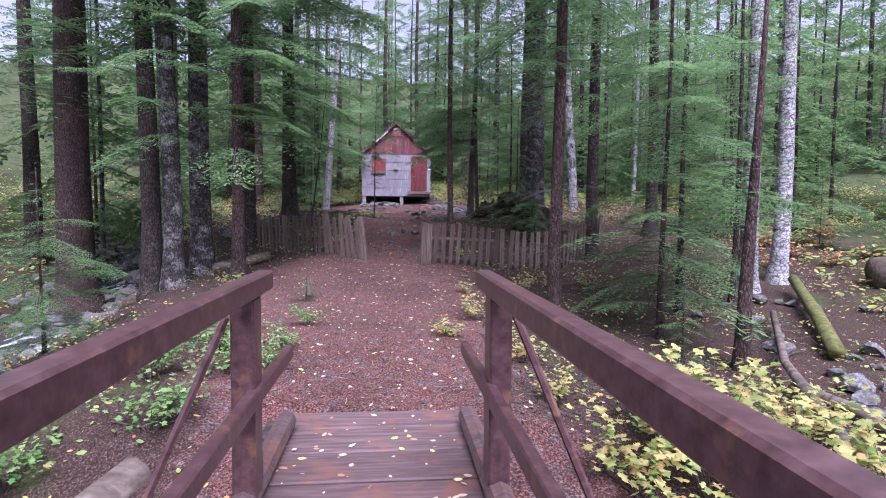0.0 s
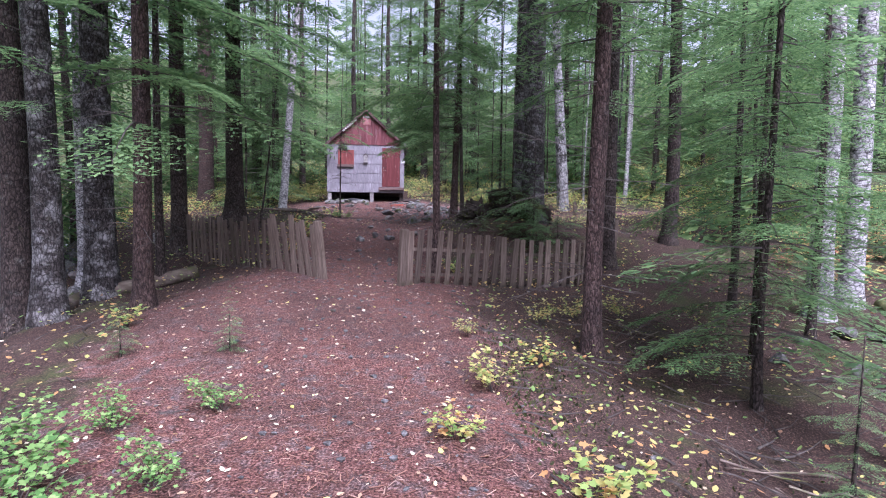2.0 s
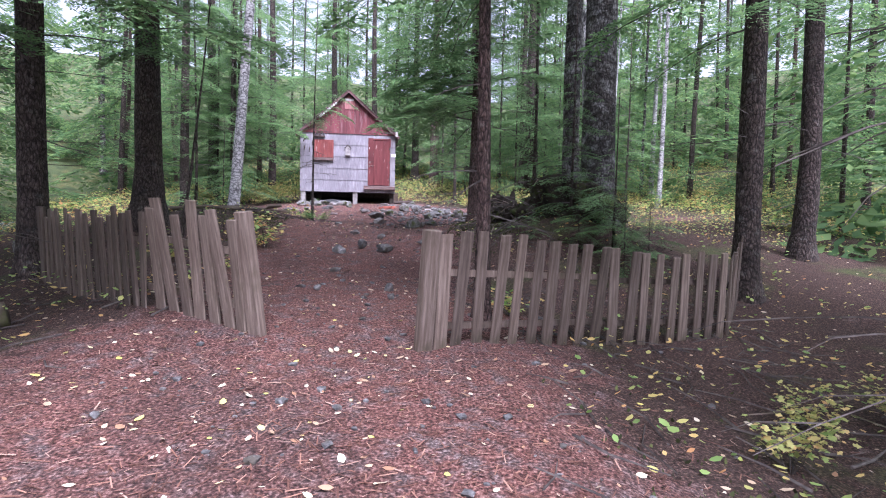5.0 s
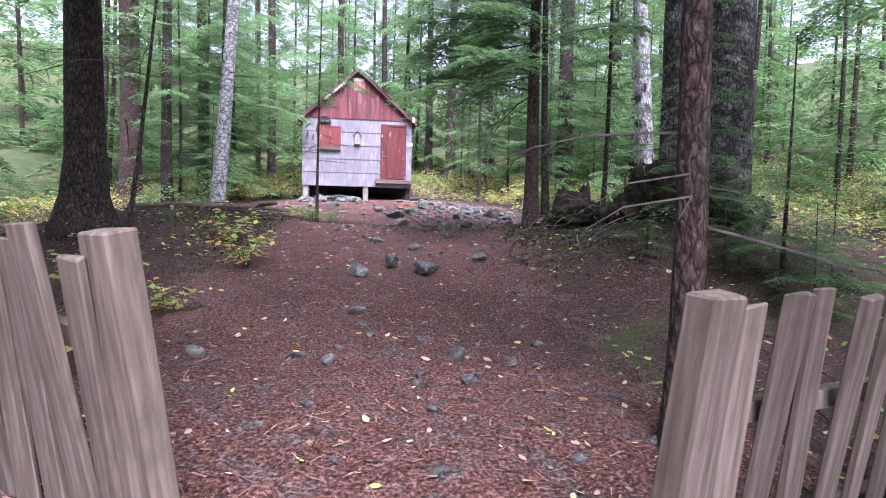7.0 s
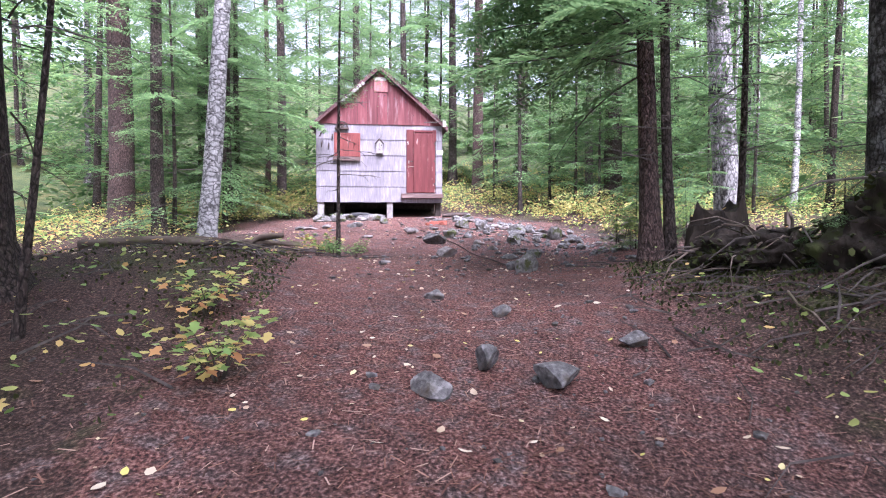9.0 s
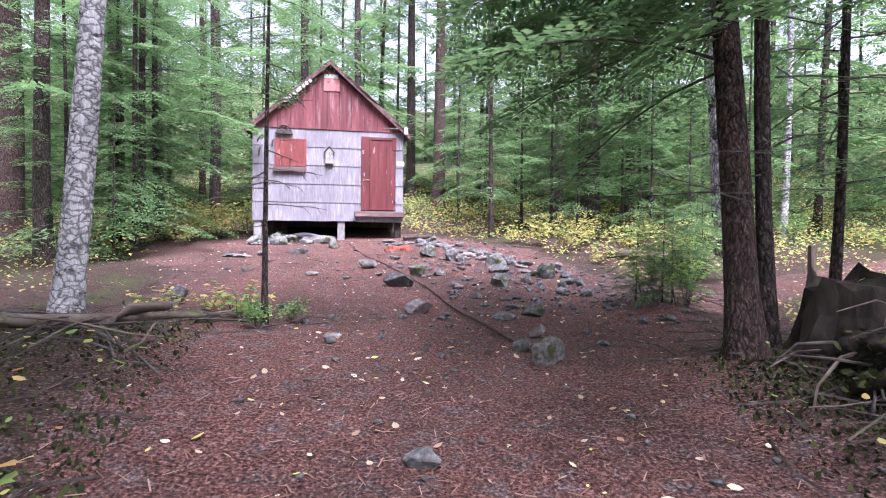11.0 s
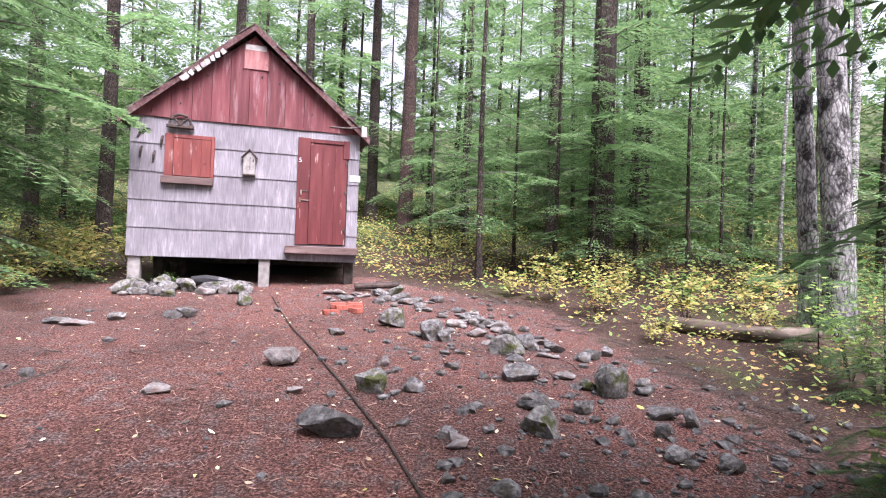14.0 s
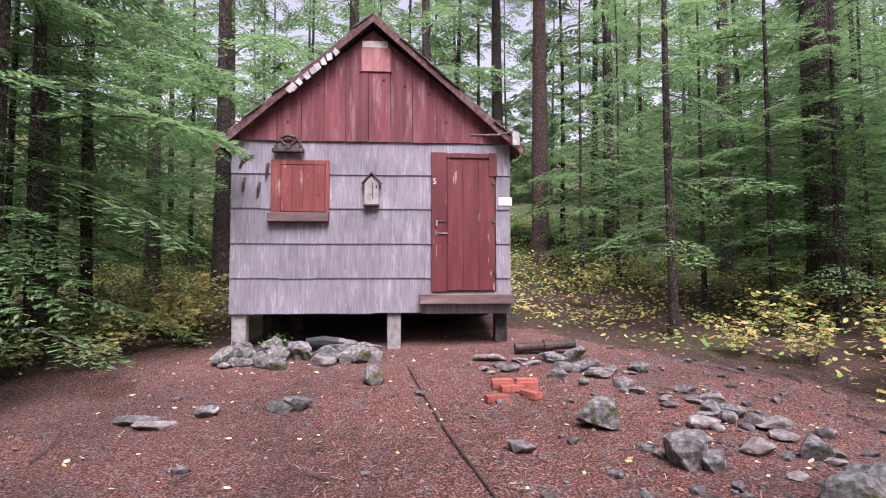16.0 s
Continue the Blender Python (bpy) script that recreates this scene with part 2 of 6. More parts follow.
M_ROCK = grain_mat("rock_grey", (0.045, 0.043, 0.042), (0.145, 0.14, 0.136), (0.36, 0.35, 0.34), 22, (1, 1, 1), 0.8, 1.0, 0.02, (0.1, 0.085, 0.065), (0.54, 0.66), 6.0, 0.45)
M_ROCKMOSS = grain_mat("rock_mossy", (0.05, 0.047, 0.043), (0.15, 0.145, 0.136), (0.32, 0.31, 0.295), 22, (1, 1, 1), 0.9, 1.0, 0.02, (0.06, 0.068, 0.02), (0.5, 0.6), 8.0, 0.3)
M_ROCKPALE = grain_mat("rock_pale", (0.1, 0.088, 0.08), (0.2, 0.182, 0.172), (0.36, 0.335, 0.32), 24, (1, 1, 1), 0.85, 0.9, 0.015, (0.13, 0.085, 0.07), (0.55, 0.68), 6.0, 0.3)
M_BRICK = grain_mat("brick_red", (0.22, 0.06, 0.04), (0.36, 0.1, 0.068), (0.46, 0.16, 0.115), 18, (1, 1, 1), 0.85, 0.4, 0.004)
M_IRON = grain_mat("rusty_iron", (0.03, 0.025, 0.024), (0.07, 0.052, 0.046), (0.13, 0.085, 0.065), 16, (1, 1, 1), 0.7, 0.4, 0.004, None, (0.5, 0.6), 2.0, 0.2, 0.4)
M_STEEL = grain_mat("latch_steel", (0.12, 0.1, 0.09), (0.24, 0.215, 0.195), (0.36, 0.33, 0.3), 30, (1, 1, 1), 0.6, 0.3, 0.002, (0.14, 0.07, 0.045), (0.5, 0.62), 14.0, 0.1, 0.4)
M_WHITE = grain_mat("white_plate", (0.6, 0.58, 0.57), (0.7, 0.69, 0.68), (0.78, 0.77, 0.76), 12)
M_BAG = grain_mat("black_plastic", (0.008, 0.008, 0.009), (0.016, 0.016, 0.018), (0.03, 0.03, 0.033), 6, (1, 1, 1), 0.35, 0.3, 0.01)
M_CABLE = grain_mat("cable_dark", (0.025, 0.018, 0.016), (0.05, 0.036, 0.03), (0.09, 0.065, 0.055), 20)
M_LOG = grain_mat("fallen_log", (0.06, 0.045, 0.035), (0.15, 0.115, 0.09), (0.28, 0.23, 0.19), 9, (0.2, 1, 1), 0.95, 0.9, 0.02, (0.1, 0.12, 0.03), (0.55, 0.68), 2.5)
M_MOSSLOG = grain_mat("mossy_log", (0.07, 0.075, 0.025), (0.13, 0.14, 0.04), (0.22, 0.22, 0.08), 12, (1, 1, 1), 0.95, 0.9, 0.02, (0.12, 0.09, 0.06), (0.58, 0.68), 2.5)


def ground_mat():
    m, nt, b = node_mat("forest_floor", 0.95)
    fine = noise_tex(nt, 60, 6)
    mid = noise_tex(nt, 7, 6)
    big = noise_tex(nt, 0.9, 5)
    needles = ramp(nt, fine, ((0.38, (0.026, 0.011, 0.009)), (0.52, (0.138, 0.057, 0.045)), (0.68, (0.34, 0.19, 0.155))))
    soil = ramp(nt, fine, ((0.36, (0.03, 0.021, 0.019)), (0.52, (0.115, 0.082, 0.076)), (0.68, (0.31, 0.25, 0.235))))
    duff = ramp(nt, fine, ((0.36, (0.014, 0.008, 0.006)), (0.53, (0.052, 0.029, 0.022)), (0.68, (0.18, 0.115, 0.088))))
    moss = ramp(nt, fine, ((0.34, (0.016, 0.02, 0.007)), (0.68, (0.085, 0.1, 0.03))))
    tread = mix_col(nt, ramp(nt, mid, ((0.48, (0, 0, 0)), (0.66, (1, 1, 1)))), needles, soil)
    damp = ramp(nt, noise_tex(nt, 0.75, 7), ((0.44, (0, 0, 0)), (0.64, (0.62, 0.62, 0.62))))
    tread = mix_col(nt, damp, tread, ramp(nt, fine, ((0.38, (0.014, 0.008, 0.007)), (0.54, (0.06, 0.034, 0.029)), (0.7, (0.2, 0.14, 0.125)))))
    side = mix_col(nt, ramp(nt, big, ((0.54, (0, 0, 0)), (0.68, (1, 1, 1)))), duff, moss)
    at = nt.nodes.new("ShaderNodeAttribute")
    at.attribute_name = "tread"
    add = nt.nodes.new("ShaderNodeMath")
    add.operation = "MULTIPLY_ADD"
    nt.links.new(mid, add.inputs[0])
    add.inputs[1].default_value = 1.3
    nt.links.new(at.outputs["Fac"], add.inputs[2])
    mask = ramp(nt, add.outputs[0], ((0.78, (0, 0, 0)), (1.45, (1, 1, 1))))
    fern = nt.nodes.new("ShaderNodeAttribute")
    fern.attribute_name = "fern"
    cover = ramp(nt, noise_tex(nt, 1.3, 8, rough=0.75), ((0.32, (0.02, 0.034, 0.013)), (0.48, (0.045, 0.068, 0.022)), (0.6, (0.09, 0.092, 0.03)), (0.72, (0.13, 0.092, 0.04))))
    col = mix_col(nt, mask, side, tread)
    nt.links.new(mix_col(nt, fern.outputs["Fac"], col, cover), b.inputs["Base Color"])
    both = nt.nodes.new("ShaderNodeMath")
    both.operation = "ADD"
    nt.links.new(fine, both.inputs[0])
    nt.links.new(mid, both.inputs[1])
    bump(nt, b, both.outputs[0], 0.8, 0.035)
    return m


M_GROUND = ground_mat()


# ---- mesh helpers ----
def part(name, bm, material, parent=None, label="", smooth=False):
    me = bpy.data.meshes.new(name)
    bm.to_mesh(me)
    bm.free()
    me.materials.append(material)
    if smooth:
        for p in me.polygons:
            p.use_smooth = True
    ob = new(name, me)
    ob.parent = parent
    if label:
        tagged(ob, label)
    return ob


def sheet(name, verts, faces, material, parent=None, smooth=False):
    me = bpy.data.meshes.new(name)
    me.from_pydata(verts, [], faces)
    me.materials.append(material)
    if smooth:
        me.polygons.foreach_set("use_smooth", [True] * len(me.polygons))
    ob = new(name, me)
    ob.parent = parent
    return ob


def thing(name, m, label, category, group="", kind=""):
    ob = new(name)
    ob.matrix_basis = m
    return tagged(ob, label, category, group, kind)


def add_box(bm, lo, hi, bevel=0.006, jitter=0.0):
    r = bmesh.ops.create_cube(bm, size=1)["verts"]
    for v in r:
        v.co = Vector([lo[i] + (hi[i] - lo[i]) * (v.co[i] + 0.5) + random.uniform(-jitter, jitter) for i in range(3)])
    if bevel:
        bmesh.ops.bevel(bm, geom=list({e for v in r for e in v.link_edges}), offset=bevel, segments=1, affect="EDGES")
    return bm


def box(lo, hi, bevel=0.006, jitter=0.0):
    return add_box(bmesh.new(), lo, hi, bevel, jitter)


def tube(points, radii, sides=8, rough=0.0, cap=True):
    """A bmesh of rings along points."""
    bm = bmesh.new()
    rings = []
    n = len(points)
    for i, (p, r) in enumerate(zip(points, radii)):
        p = Vector(p)
        d = (Vector(points[min(i + 1, n - 1)]) - Vector(points[max(i - 1, 0)])).normalized()
        a = d.orthogonal().normalized() if abs(d.z) < 0.95 else Vector((1, 0, 0))
        a = (a - d * a.dot(d)).normalized()
        b = d.cross(a)
        ring = []
        for k in range(sides):
            w = 2 * math.pi * k / sides
            rr = r * (1 + random.uniform(-rough, rough))
            ring.append(bm.verts.new(p + (a * math.cos(w) + b * math.sin(w)) * rr))
        rings.append(ring)
    for r0, r1 in zip(rings, rings[1:]):
        for k in range(sides):
            bm.faces.new((r0[k], r0[(k + 1) % sides], r1[(k + 1) % sides], r1[k]))
    if cap:
        bm.faces.new(rings[0][::-1])
        bm.faces.new(rings[-1])
    return bm


# ---- the lie of the land ----
def lerp_knots(v, knots):
    if v <= knots[0][0]:
        return knots[0][1]
    for (a, p), (b, q) in zip(knots, knots[1:]):
        if v <= b:
            return p + (q - p) * (v - a) / (b - a)
    return knots[-1][1]


RISE = [(-40, -0.6), (-14, -0.9), (-9, -1.3), (0.5, -1.25), (2.2, -0.75), (3.4, -0.2), (3.9, -0.03), (5, 0.1), (7, 0.17), (8.7, 0.42), (10.5, 0.57), (12, 0.74),
        (14, 1.02), (15, 1.16), (17, 1.32), (20, 1.49), (22, 1.74), (24, 1.88), (26.5, 2.2), (29, 2.45), (34, 3.2), (60, 9.0), (120, 24), (400, 90)]
CENTRE = [(0, 1.5), (4, 0.7), (8.6, -0.5), (10.5, -0.95), (14, -1.7), (20, -2.4), (26, -3.8)]
RIGHT = [(1.1, 0), (3.2, -0.42), (5.5, -0.6), (9, -0.55), (16, 0.2), (40, 3.5), (90, 12)]
LEFT = [(2.2, 0), (4.2, -0.25), (6.0, -0.9), (8.5, -1.2), (12, -1.0), (18, 0.6), (45, 5), (90, 14)]
BROOK = [(0, -8.0), (4, -8.8), (8, -8.4), (12, -8.6), (16, -11.3), (30, -20)]
MOUNDS = [(-2.3, 11.1, 1.2, 0.12), (0.45, 19.75, 0.55, 0.14), (0.6, 16.9, 1.4, 0.3), (-5.5, 16.6, 2.2, 0.42), (-0.3, 13.2, 1.2, -0.12), (3.2, 16.3, 1.8, 0.35), (1.4, 15.2, 1.1, 0.5)]


def ground_z(x, y):
    z = lerp_knots(y, RISE)
    d = x - lerp_knots(y, CENTRE)
    side = lerp_knots(d, RIGHT) if d > 0 else lerp_knots(-d, LEFT)
    if side < 0 and y > 10:
        side *= max(0.15, 1.0 - (y - 10) / 9.0)
    z += side
    if y > 1:
        q = (x - lerp_knots(y, BROOK)) / 1.7
        z -= 0.75 * math.exp(-q * q) * min(1, (y - 1) / 3)
    for mx, my, r, h in MOUNDS:
        q = ((x - mx) ** 2 + (y - my) ** 2) / (r * r)
        if q < 6:
            z += h * math.exp(-q)
    return z


def tread_at(x, y):
    """1 on the trodden path and the clearing before the cabin, 0 in the woods."""
    d = abs(x - lerp_knots(y, CENTRE) + (1.0 if 4 < y < 10 else 0) * 0.3)
    wide = lerp_knots(y, [(3, 0.9), (6, 1.9), (9, 2.3), (10.6, 1.3), (13, 1.3), (16, 1.7), (19, 2.6), (23, 3.3), (25.4, 3.6), (26.3, 2.2), (27.2, 0.2)])
    right = x > lerp_knots(y, CENTRE)
    if right and (4 < y < 10.4 or 12 < y < 17.6) or not right and 10.6 < y < 18.6:
        wide *= 0.58
    if not right and y < 7:
        wide *= 0.7
    if not 3 < y < 27.6:
        return 0.0
    if not right and 22 < y < 26.2:
        wide *= 1.0 + 0.5 * min(1.0, (y - 22) / 2)
    w = max(0.0, min(1.0, 1.15 - max(0.0, d - wide * 0.72) / 1.15))
    if x > -1:   # the side path that leaves the clearing
        f = abs((y - 19.6) - (x + 0.5) * 0.62) / 0.62
        w = max(w, min(1.0, 1.2 - max(0.0, f - 0.5) / 0.5) if x < 9 else 0.0)
    return w


def relief(x, y):
    p = Vector((x, y, 0))
    return 0.05 * noise.noise(p * 0.9) + 0.025 * noise.noise(p * 2.7) + 0.012 * noise.noise(p * 8)


def floor_z(x, y):
    """The surface of the ground sheet."""
    k = 0.45 if tread_at(x, y) > 0.5 else 1.0
    return ground_z(x, y) + relief(x, y) * (k if -1 < y < 32 else 1.0) - (0.06 if y < 3.9 and abs(x - 0.9) < 1.4 else 0)


def spread(n, lo, mid0, mid1, hi, fine):
    """Grid lines: even between mid0 and mid1, wider and wider outside."""
    core = list(np.arange(mid0, mid1, fine))
    out, step, v = [], fine, mid1
    while v < hi:
        out.append(v)
        step *= 1.16
        v += step
    low, step, v = [], fine * 1.16, mid0 - fine
    while v > lo:
        low.append(v)
        step *= 1.16
        v -= step
    return [lo] + low[::-1] + core + out + [hi]


gx, gy = spread(0, -400, -8.5, 6.5, 400, 0.11), spread(0, -250, 0, 29, 450, 0.11)
gverts = [(x, y, floor_z(x, y)) for y in gy for x in gx]
nx = len(gx)
gfaces = [(j * nx + i, j * nx + i + 1, (j + 1) * nx + i + 1, (j + 1) * nx + i) for j in range(len(gy) - 1) for i in range(nx - 1)]
ground = sheet("ground", gverts, gfaces, M_GROUND, None, True)
tagged(ground, "reddish needle-strewn forest floor with mossy banks", "ground", kind="structure")
attr = ground.data.attributes.new("tread", "FLOAT", "POINT")
attr.data.foreach_set("value", [tread_at(v[0], v[1]) for v in gverts])


def fern_at(x, y):
    """0 near the path, rising to 1 where low plants cover the slopes."""
    d = max(abs(x - lerp_knots(y, CENTRE)) - 9.5, y - 31)
    return max(0.0, min(0.9, d / 5))


attr = ground.data.attributes.new("fern", "FLOAT", "POINT")
attr.data.foreach_set("value", [fern_at(v[0], v[1]) for v in gverts])

# ---- the red-gabled cabin ----
PHI = 12.0
CABIN = pose(-3.63, 26.52, 0, 0, 0, PHI)          # local x along the front, local y into the cabin
U0, U1, SILL, PLATE, PEAK, DEEP = -2.82, 0.6, 2.61, 4.74, 6.25, 3.9
UM = (U0 + U1) / 2
cabin = thing("cabin", CABIN, "small weathered cabin with grey shakes and faded red gable", "cabin")


def wall_pieces(parent, u0, u1, z0, z1, y, cuts, rows):
    """Courses of shakes on the front, each shake lapped over the one below; cuts are openings (u0, u1, z0, z1)."""
    random.seed(5)
    for r in range(rows):
        a, b = z0 + (z1 - z0) * r / rows, z0 + (z1 - z0) * (r + 1) / rows
        u = u0
        while u < u1 - 0.02:
            w = min(random.choice((0.3, 0.36, 0.42, 0.55, 0.62)) + random.uniform(-0.03, 0.03), u1 - u)
            if u1 - (u + w) < 0.16:
                w = u1 - u
            for c0, c1, d0, d1 in cuts:     # end a shake at an opening's edge
                for edge in (c0, c1):
                    if u + 0.05 < edge < u + w - 0.001 and d0 < b - 0.01 and d1 > a + 0.01:
                        w = edge - u
            spans = [(a, b)]
            for c0, c1, d0, d1 in cuts:
                if u + w / 2 > c0 and u + w / 2 < c1:
                    spans = [s for p, q in spans for s in ((p, min(q, d0)), (max(p, d1), q)) if s[1] - s[0] > 0.02]
            for p, q in spans:
                e = random.uniform(-0.006, 0.004)
                bm = box((u + 0.0006, y - 0.022, p + e), (u + w - 0.0006, y - 0.004, q), 0)
                for v in bm.verts:
                    if v.co.z > q - 0.01:
                        v.co.y += 0.014
                part("shingle", bm, M_SIDING, parent)
            u += w


def gable(u):
    return PLATE + (PEAK - 0.12 - PLATE) * (1 - abs(u - UM) / (U1 - UM))


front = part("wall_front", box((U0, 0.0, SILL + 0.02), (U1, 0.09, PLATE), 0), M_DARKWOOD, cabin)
DOOR = (-0.39, 0.42, 2.87, 4.6)
WIN = (-2.33, -1.66, 3.8, 4.47)
wall_pieces(front, U0, U1, SILL, PLATE, 0.0, [DOOR, (WIN[0], WIN[1], WIN[2] - 0.08, WIN[3])], 5)
for side_u, nm in ((U0, "wall_left"), (U1 - 0.08, "wall_right")):
    part(nm, box((side_u + 0.004, 0.09, SILL), (side_u + 0.076, DEEP, PLATE), 0.004), M_SIDING, cabin)
part("wall_back", box((U0, DEEP, SILL), (U1, DEEP + 0.08, PLATE), 0.004), M_SIDING, cabin)
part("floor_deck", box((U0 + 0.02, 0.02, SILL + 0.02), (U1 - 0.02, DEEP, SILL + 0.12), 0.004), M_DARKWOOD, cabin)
# gable boards
gable_wall = part("gable_wall", box((U0 + 0.1, 0.012, PLATE - 0.02), (U1 - 0.1, 0.05, PLATE + 0.3), 0), M_DARKWOOD, cabin)
u = U0
random.seed(8)
while u < U1 - 0.02:
    w = min(0.285 + random.uniform(-0.02, 0.02), U1 - u)
    bm = bmesh.new()
    a, b = u + 0.003, u + w - 0.003
    za, zb = max(gable(a), PLATE + 0.01), max(gable(b), PLATE + 0.01)
    yy = -0.034 + random.uniform(-0.005, 0.004)
    pts = [(a, PLATE - 0.02 + random.uniform(-0.004, 0.004)), (b, PLATE - 0.02 + random.uniform(-0.004, 0.004)), (b, zb)]
    if a < UM < b:
        pts.append((UM, gable(UM)))
    pts.append((a, za))
    f0 = [bm.verts.new((p, yy, q)) for p, q in pts]
    f1 = [bm.verts.new((p, 0.012, q)) for p, q in pts]
    bm.faces.new(f0)
    bm.faces.new(f1[::-1])
    for i in range(len(pts)):
        j = (i + 1) % len(pts)
        bm.faces.new((f0[j], f0[i], f1[i], f1[j]))
    part("board", bm, M_BARN, gable_wall)
    u += w
part("back_gable", (lambda bm: (bm.faces.new([bm.verts.new(p) for p in ((U0, DEEP + 0.04, PLATE), (U1, DEEP + 0.04, PLATE), (UM, DEEP + 0.04, PEAK - 0.12))]), bm)[1])(bmesh.new()), M_BARN, cabin)
patch = part("gable_patch", box((-1.26, -0.052, 5.6), (-0.9, -0.036, 5.9), 0.003), M_FADED, cabin, "square faded red hatch cover")
for px, pz in ((-1.275, 5.59), (-0.9, 5.59)):
    part("patch_batten", box((px, -0.058, pz), (px + 0.02, -0.038, pz + 0.32), 0.002), M_BARN, cabin)
for ku, kz in ((-2.05, 5.18), (-1.78, 5.42), (-0.98, 5.5), (-0.72, 5.43), (-0.42, 5.34), (-0.2, 4.98), (-2.15, 4.95)):
    part("knot_hole", tube([(ku, -0.046, kz), (ku, -0.03, kz)], [0.013, 0.015], 8, 0.2), M_BAG, gable_wall)
part("patch_strip", box((-1.25, -0.056, 5.9), (-0.93, -0.036, 5.985), 0.003), M_PALE, cabin, "pale weathered strip")

# roof: two slopes of split shakes with barge boards
RUN = U1 - UM + 0.1
RISE_R = (PEAK - PLATE) / (U1 - UM)
for sgn, nm in ((-1, "roof_left"), (1, "roof_right")):
    bm = bmesh.new()
    y0, y1 = -0.15, DEEP + 0.3
    def roof_pt(s, y, up):
        return (UM + sgn * RUN * s, y, PEAK - RISE_R * RUN * s + up)
    slab = []
    for up in (-0.02, 0.03):
        slab.append([bm.verts.new(roof_pt(s, y, up)) for s, y in ((0, y0), (1, y0), (1, y1), (0, y1))])
    bm.faces.new(slab[0][::-1])
    bm.faces.new(slab[1])
    for i in range(4):
        j = (i + 1) % 4
        bm.faces.new((slab[0][i], slab[0][j], slab[1][j], slab[1][i]))
    bmesh.ops.recalc_face_normals(bm, faces=bm.faces)
    slope = part(nm, bm, M_ROOF, cabin)
    # barge board
    bm = bmesh.new()
    lo, hi = -0.075, 0.035
    ring = []
    for y in (y0 - 0.028, y0 - 0.002):
        ring.append([bm.verts.new(roof_pt(s, y, up)) for s, up in ((0, lo), (1.02, lo), (1.02, hi), (0, hi))])
    bm.faces.new(ring[0])
    bm.faces.new(ring[1][::-1])
    for i in range(4):
        j = (i + 1) % 4
        bm.faces.new((ring[0][j], ring[0][i], ring[1][i], ring[1][j]))
    bmesh.ops.recalc_face_normals(bm, faces=bm.faces)
    part("barge_board", bm, M_BARGE, cabin)
    # shakes in lapped courses, butt ends uneven
    random.seed(20 + sgn)
    bm = bmesh.new()
    for c in range(11):
        s0, s1 = c / 11, (c + 1.35) / 11
        y = y0 - random.uniform(-0.004, 0.07)
        while y < y1:
            w = random.uniform(0.1, 0.22)
            e = random.uniform(-0.01, 0.02)
            a, b = roof_pt(s0, 0, 0.032), roof_pt(min(s1 + e, 1.06), 0, 0.06)
            q = [bm.verts.new((p[0], yy, p[2] + z)) for p, yy, z in ((a, y, 0), (b, y, 0), (b, y + w - 0.008, 0), (a, y + w - 0.008, 0))]
            q2 = [bm.verts.new((v.co.x, v.co.y, v.co.z - 0.014)) for v in q]
            bm.faces.new(q)
            for i in range(4):
                j = (i + 1) % 4
                bm.faces.new((q[j], q[i], q2[i], q2[j]))
            y += w
    tagged(part("roof_shakes", bm, M_ROOF, slope), kind="stuff")
# pale loose shims under the verge
random.seed(3)
for s in (0.25, 0.29, 0.33, 0.37, 0.4, 0.44, 0.49, 0.53, 0.55):
    ob = part("loose_shim", box((-0.035, -0.01, -0.055), (0.03, 0.0, 0.025), 0.003, 0.01), M_PALE, cabin, "pale split shim")
    ob.matrix_basis = pose(UM - RUN * s, -0.185, PEAK - RISE_R * RUN * s - 0.06, 0, random.uniform(-50, -15), 0)
for a, b in (((0.08, -0.26, 4.76), (0.68, -0.24, 4.84)),):
    part("stick", tube([a, (0.4, -0.27, 4.77), b], [0.012, 0.013, 0.009], 6, 0.2), M_TWIG, cabin, "bare stick caught under the eave")
part("torn_shim", box((0.6, -0.25, 4.66), (0.68, -0.235, 4.82), 0.003, 0.015), M_PALE, cabin)

# door
door = part("door", box((-0.2, -0.03, 2.88), (0.40, 0.02, 4.53), 0.004), M_DOOR, cabin, "closed dark red plank door with worn paint")
for k in range(3):
    a = -0.195 + k * 0.197
    part("plank", box((a + 0.0015, -0.042, 2.885), (a + 0.196, -0.032, 4.5), 0.003), M_DOOR, door)
for lo, hi in (((-0.39, -0.05, 2.87), (-0.2, -0.004, 4.6)), ((0.33, -0.054, 4.3), (0.43, -0.006, 4.6)), ((-0.2, -0.048, 4.53), (0.33, -0.006, 4.585))):
    part("door_frame", box(lo, hi, 0.005), M_DOOR, cabin)
part("door_step", box((-0.54, -0.17, 2.72), (0.61, -0.02, 2.845), 0.008), M_TRIM, cabin, "worn brown timber door step")
part("skirt_board", box((-0.5, -0.045, 2.6), (0.6, -0.024, 2.72), 0.004), M_SIDING, cabin)
part("hasp", box((-0.31, -0.06, 3.725), (-0.2, -0.053, 3.745), 0.002), M_IRON, door)
part("padlock", box((-0.338, -0.07, 3.67), (-0.312, -0.05, 3.75), 0.005), M_STEEL, door)
part("door_latch", box((-0.35, -0.066, 3.58), (-0.185, -0.054, 3.597), 0.003), M_STEEL, door)
part("latch_plate", box((-0.352, -0.06, 3.555), (-0.318, -0.05, 3.625), 0.004), M_STEEL, door)
for zz in (3.1, 3.72, 4.2):
    part("hinge", box((0.36, -0.058, zz), (0.41, -0.053, zz + 0.05), 0.002), M_IRON, door)
num = bpy.data.curves.new("number", "FONT")
num.body, num.size, num.extrude = "5", 0.1, 0.002
